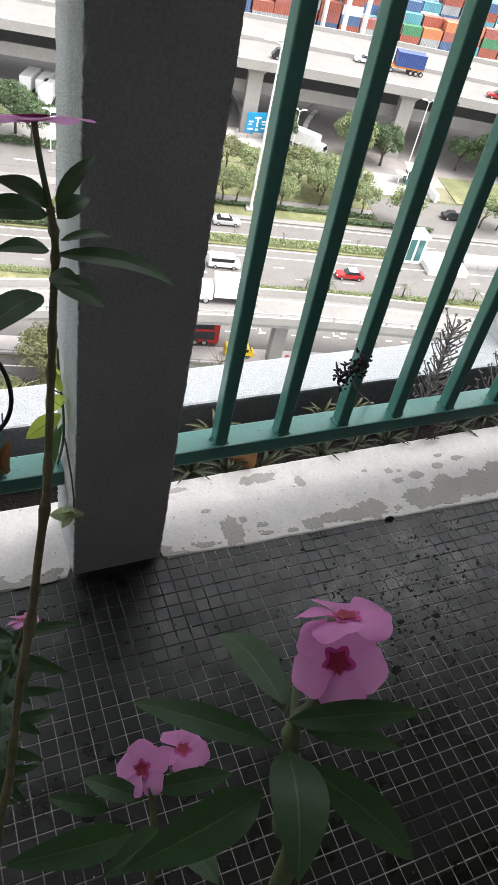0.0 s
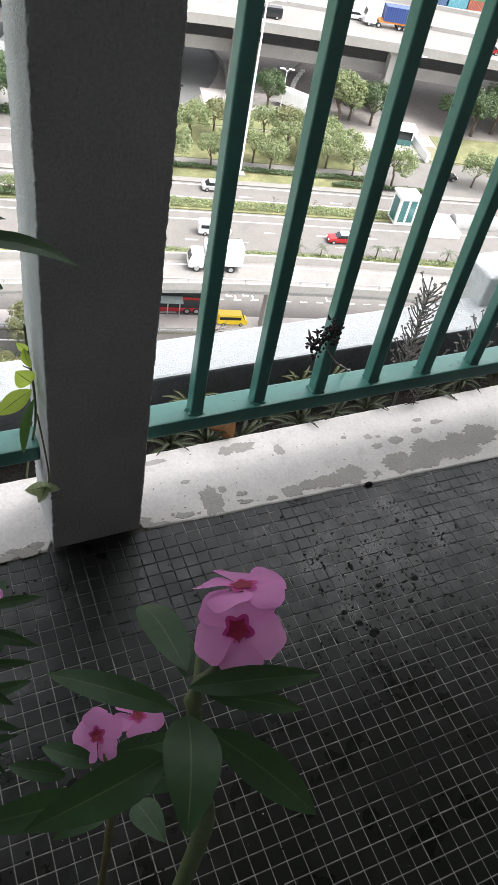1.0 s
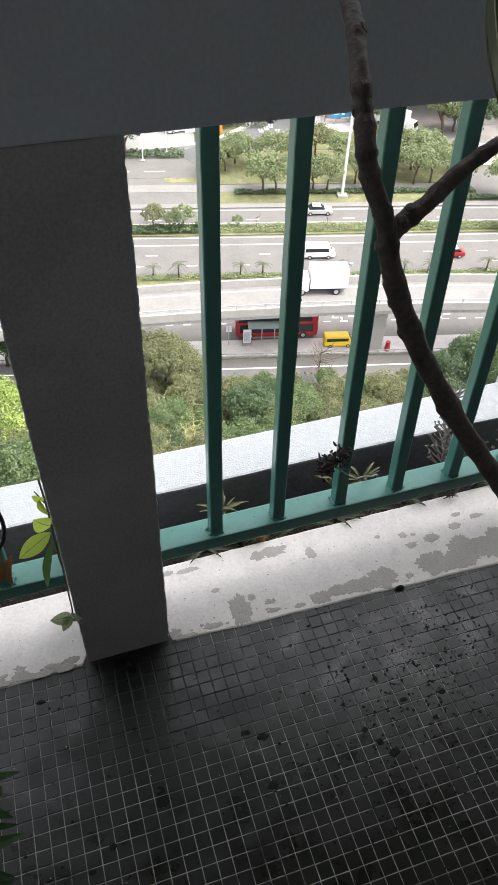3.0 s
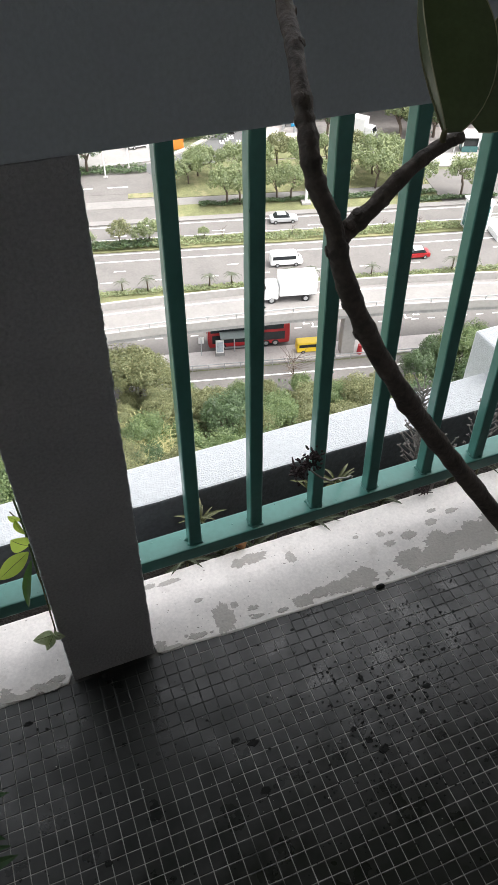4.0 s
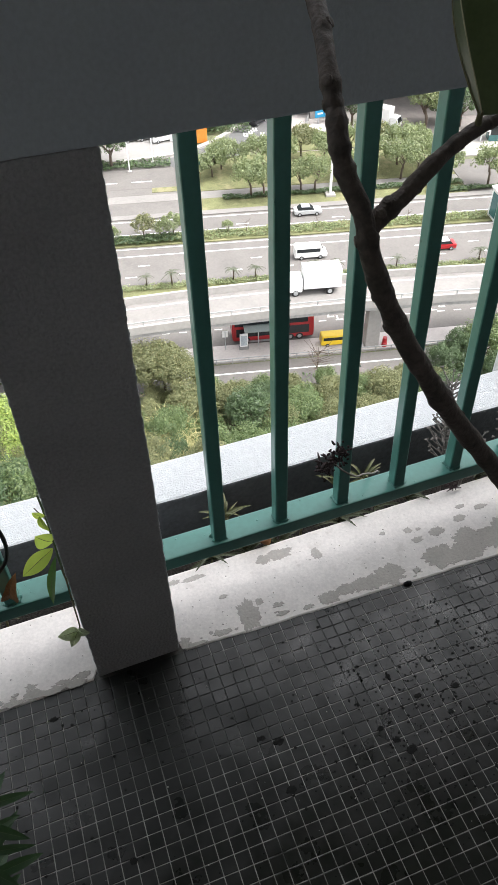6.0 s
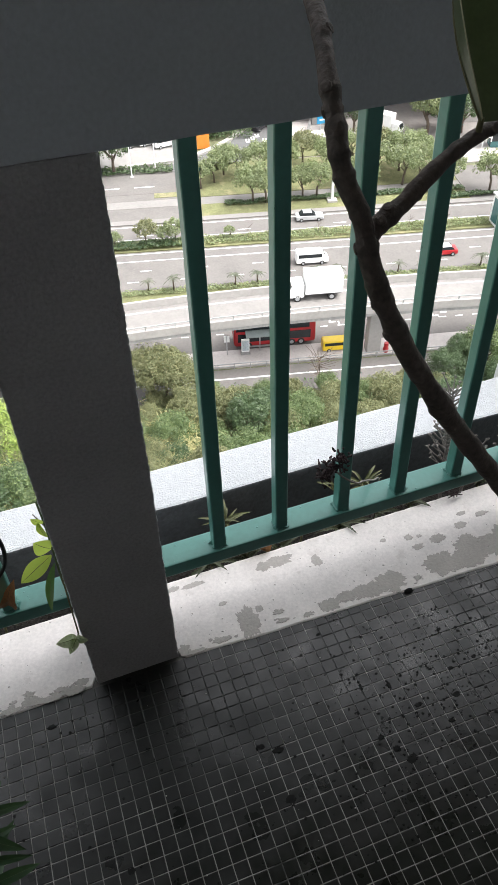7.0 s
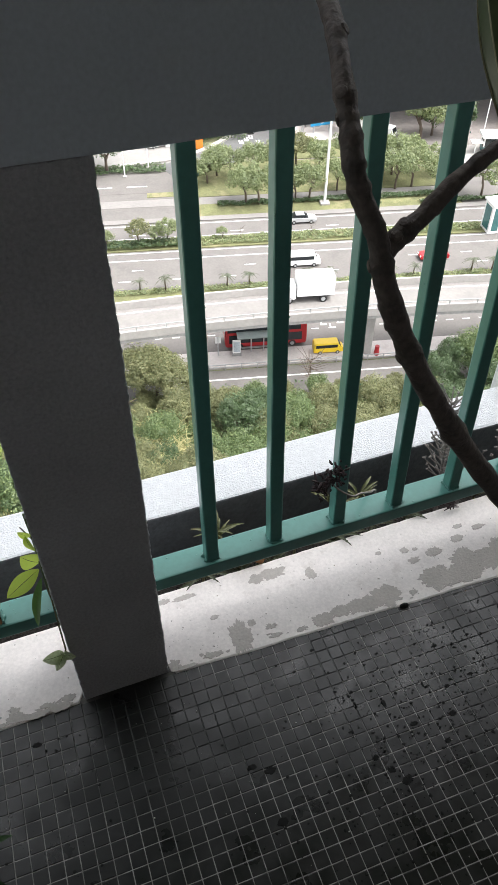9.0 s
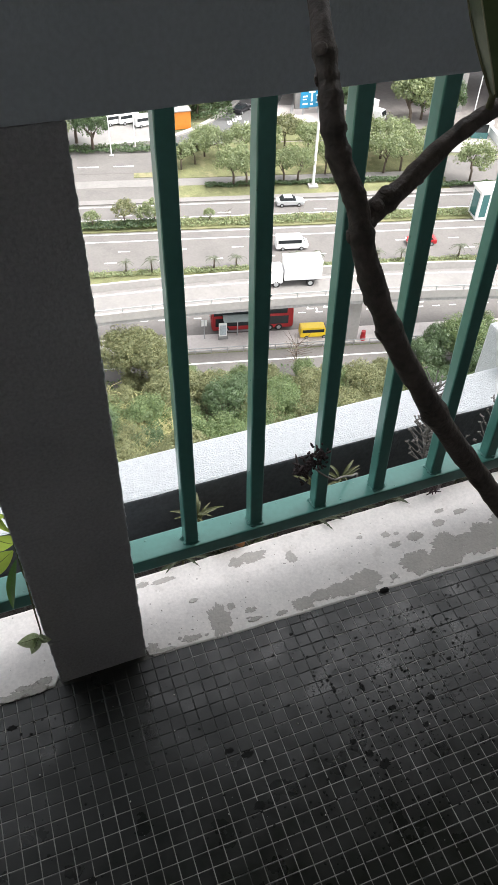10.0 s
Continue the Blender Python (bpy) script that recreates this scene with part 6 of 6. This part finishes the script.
for k in range(330):
    x, y = rng.uniform(-0.5, 0.9), rng.uniform(0.0, 0.155)
    r = rng.choice((0.0003, 0.0005, 0.0006, 0.0008, 0.0012))
    s = Vector((x, y - 0.03 * max(0, x), 0.0027))
    tube(bm, [s, s + Vector((rng.gauss(0, 1.6 * r), rng.gauss(0, r), 0.0004))], r, 5)
tagged(part("chips", bm, M_SCREED, kerb_ob), kind="stuff")

floor_ob = bpy.data.objects["floor"]
damp_and_shade(M_TILE, (-0.075, -0.02, 0), (0.10, 0.075))
damp_and_shade(M_GROUT, (-0.075, -0.02, 0), (0.10, 0.075))
damp_and_shade(M_TILE, (-0.06, -0.20, 0), (0.32, 0.18), (0.0105, 0.0120, 0.0112), 0.55)
damp_and_shade(M_GROUT, (-0.02, -0.13, 0), (0.20, 0.10), (0.05, 0.05, 0.048))
# greenish-black grime on the inner tiles, also painting in how the floor dims inwards
damp_and_shade(M_TILE, (0.15, -0.60, 0), (0.48, 0.31), (0.0080, 0.0094, 0.0060), 0.34)
worn_gloss(M_TILE)
for i, (x, y, rx, ry) in enumerate(((0.079, -0.207, 0.010, 0.007), (0.105, -0.222, 0.012, 0.008), (0.432, -0.242, 0.010, 0.006), (0.449, -0.196, 0.007, 0.004), (0.274, -0.263, 0.008, 0.006), (0.305, -0.312, 0.012, 0.009), (0.29, -0.29, 0.008, 0.007), (0.255, -0.05, 0.005, 0.003), (0.36, -0.235, 0.009, 0.005), (0.40, -0.28, 0.007, 0.005), (0.33, -0.185, 0.005, 0.008), (0.50, -0.19, 0.007, 0.004), (0.47, -0.12, 0.006, 0.004), (0.095, -0.30, 0.012, 0.008), (-0.165, -0.31, 0.008, 0.006), (-0.20, -0.335, 0.007, 0.005), (-0.21, -0.375, 0.011, 0.008), (-0.24, -0.05, 0.009, 0.006))):
    part("grime_spot", blob(x, y, rx * 0.72, ry * 0.72, 0.0002, 60 + i, 48, 0.36, 0.0003), M_CRUMB, floor_ob, "black sticky grime spot")
lump = bmesh.new()
bmesh.ops.create_icosphere(lump, subdivisions=2, radius=0.0085)
for v in lump.verts:
    v.co = Vector((v.co.x * 1.1, v.co.y * 0.6, max(-0.002, v.co.z * 0.7))) + noise.noise_vector(v.co * 220) * 0.0022
thing("dirt_clod", lump, M_CRUMB, "dark dry clod lying at the kerb edge", "clod", at=pose(0.458, -0.027, 0.002))
bm = bmesh.new()
for k in range(1300):
    q = rng.uniform(-0.2, 0.26)
    x, y = 0.37 + q * 0.5 + rng.gauss(0, 0.095), -0.27 + q * 0.75 + rng.gauss(0, 0.075)
    if k % 3 == 0:
        x, y = rng.uniform(-0.4, 0.9), rng.uniform(-0.6, -0.05)
    if y > -0.05:
        continue
    r = rng.choice((0.0008, 0.0010, 0.0012, 0.0015, 0.0018, 0.0022, 0.0028))
    n = 7
    ring = [bm.verts.new((x + r * math.cos(a) * rng.uniform(0.6, 1.3), y + r * math.sin(a) * rng.uniform(0.5, 1.2), 0.0006)) for a in (j * math.tau / n for j in range(n))]
    c = bm.verts.new((x, y, 0.0006 + min(0.0006, r * 0.2)))
    for j in range(n):
        bm.faces.new((ring[j], ring[(j + 1) % n], c))
tagged(part("crumbs", bm, M_CRUMB, floor_ob), "scattered dark crumbs and droplets", kind="stuff")
bm = bmesh.new()
for k in range(150):
    x, y = rng.uniform(-0.5, 0.8), rng.uniform(-0.65, -0.05)
    r = rng.choice((0.0005, 0.0006, 0.0008, 0.0014))
    bmesh.ops.create_icosphere(bm, subdivisions=1, radius=r, matrix=Matrix.Translation((x, y, r)))
tagged(part("grit", bm, M_SPECK, floor_ob), "scattered pale grit", kind="stuff")

# mosaic tiles: pieces near the column foot are single objects, the rest one sheet
PITCH, JOINT, TURN = 0.02315, 0.0014, radians(-0.65)
TX, TY = -0.183, -0.260
ct, st = math.cos(TURN), math.sin(TURN)
hb = (PITCH - JOINT) / 2
tile_v = [(-hb, -hb, -0.004), (hb, -hb, -0.004), (hb, hb, -0.004), (-hb, hb, -0.004)]
hi = hb - 0.0009
tile_v += [(-hb, -hb, -0.0004), (hb, -hb, -0.0004), (hb, hb, -0.0004), (-hb, hb, -0.0004), (-hi, -hi, 0), (hi, -hi, 0), (hi, hi, 0), (-hi, hi, 0)]
tile_f = [(0, 1, 5, 4), (1, 2, 6, 5), (2, 3, 7, 6), (3, 0, 4, 7), (4, 5, 9, 8), (5, 6, 10, 9), (6, 7, 11, 10), (7, 4, 8, 11), (8, 9, 10, 11)]
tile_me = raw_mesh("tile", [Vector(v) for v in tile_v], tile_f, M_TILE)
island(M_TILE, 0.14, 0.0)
rng = random.Random(9)
V, FC = [], []
singles = 0
for j in range(-52, 13):
    for i in range(-132, 192):
        x = TX + ct * (i + 0.5) * PITCH - st * (j + 0.5) * PITCH
        y = TY + st * (i + 0.5) * PITCH + ct * (j + 0.5) * PITCH
        if y > 0.0 or y < GY0 + 0.02 or x < GX0 + 0.02 or x > GX1 - 0.02:
            continue
        tilt, dz, tw = rng.gauss(0, 0.006), max(-0.0004, rng.gauss(0, 0.00018)), rng.gauss(0, 0.006)
        m = pose(x, y, dz - 0.0002, math.degrees(tilt), math.degrees(rng.gauss(0, 0.006)), math.degrees(TURN + tw))
        if 0.0 < x < 0.49 and -0.41 < y < -0.04 and singles < 298:
            part("tile", tile_me, None, floor_ob, at=m)
            singles += 1
            continue
        b = len(V)
        V += [tuple(m @ Vector(v)) for v in tile_v]
        FC += [tuple(b + k for k in f) for f in tile_f]
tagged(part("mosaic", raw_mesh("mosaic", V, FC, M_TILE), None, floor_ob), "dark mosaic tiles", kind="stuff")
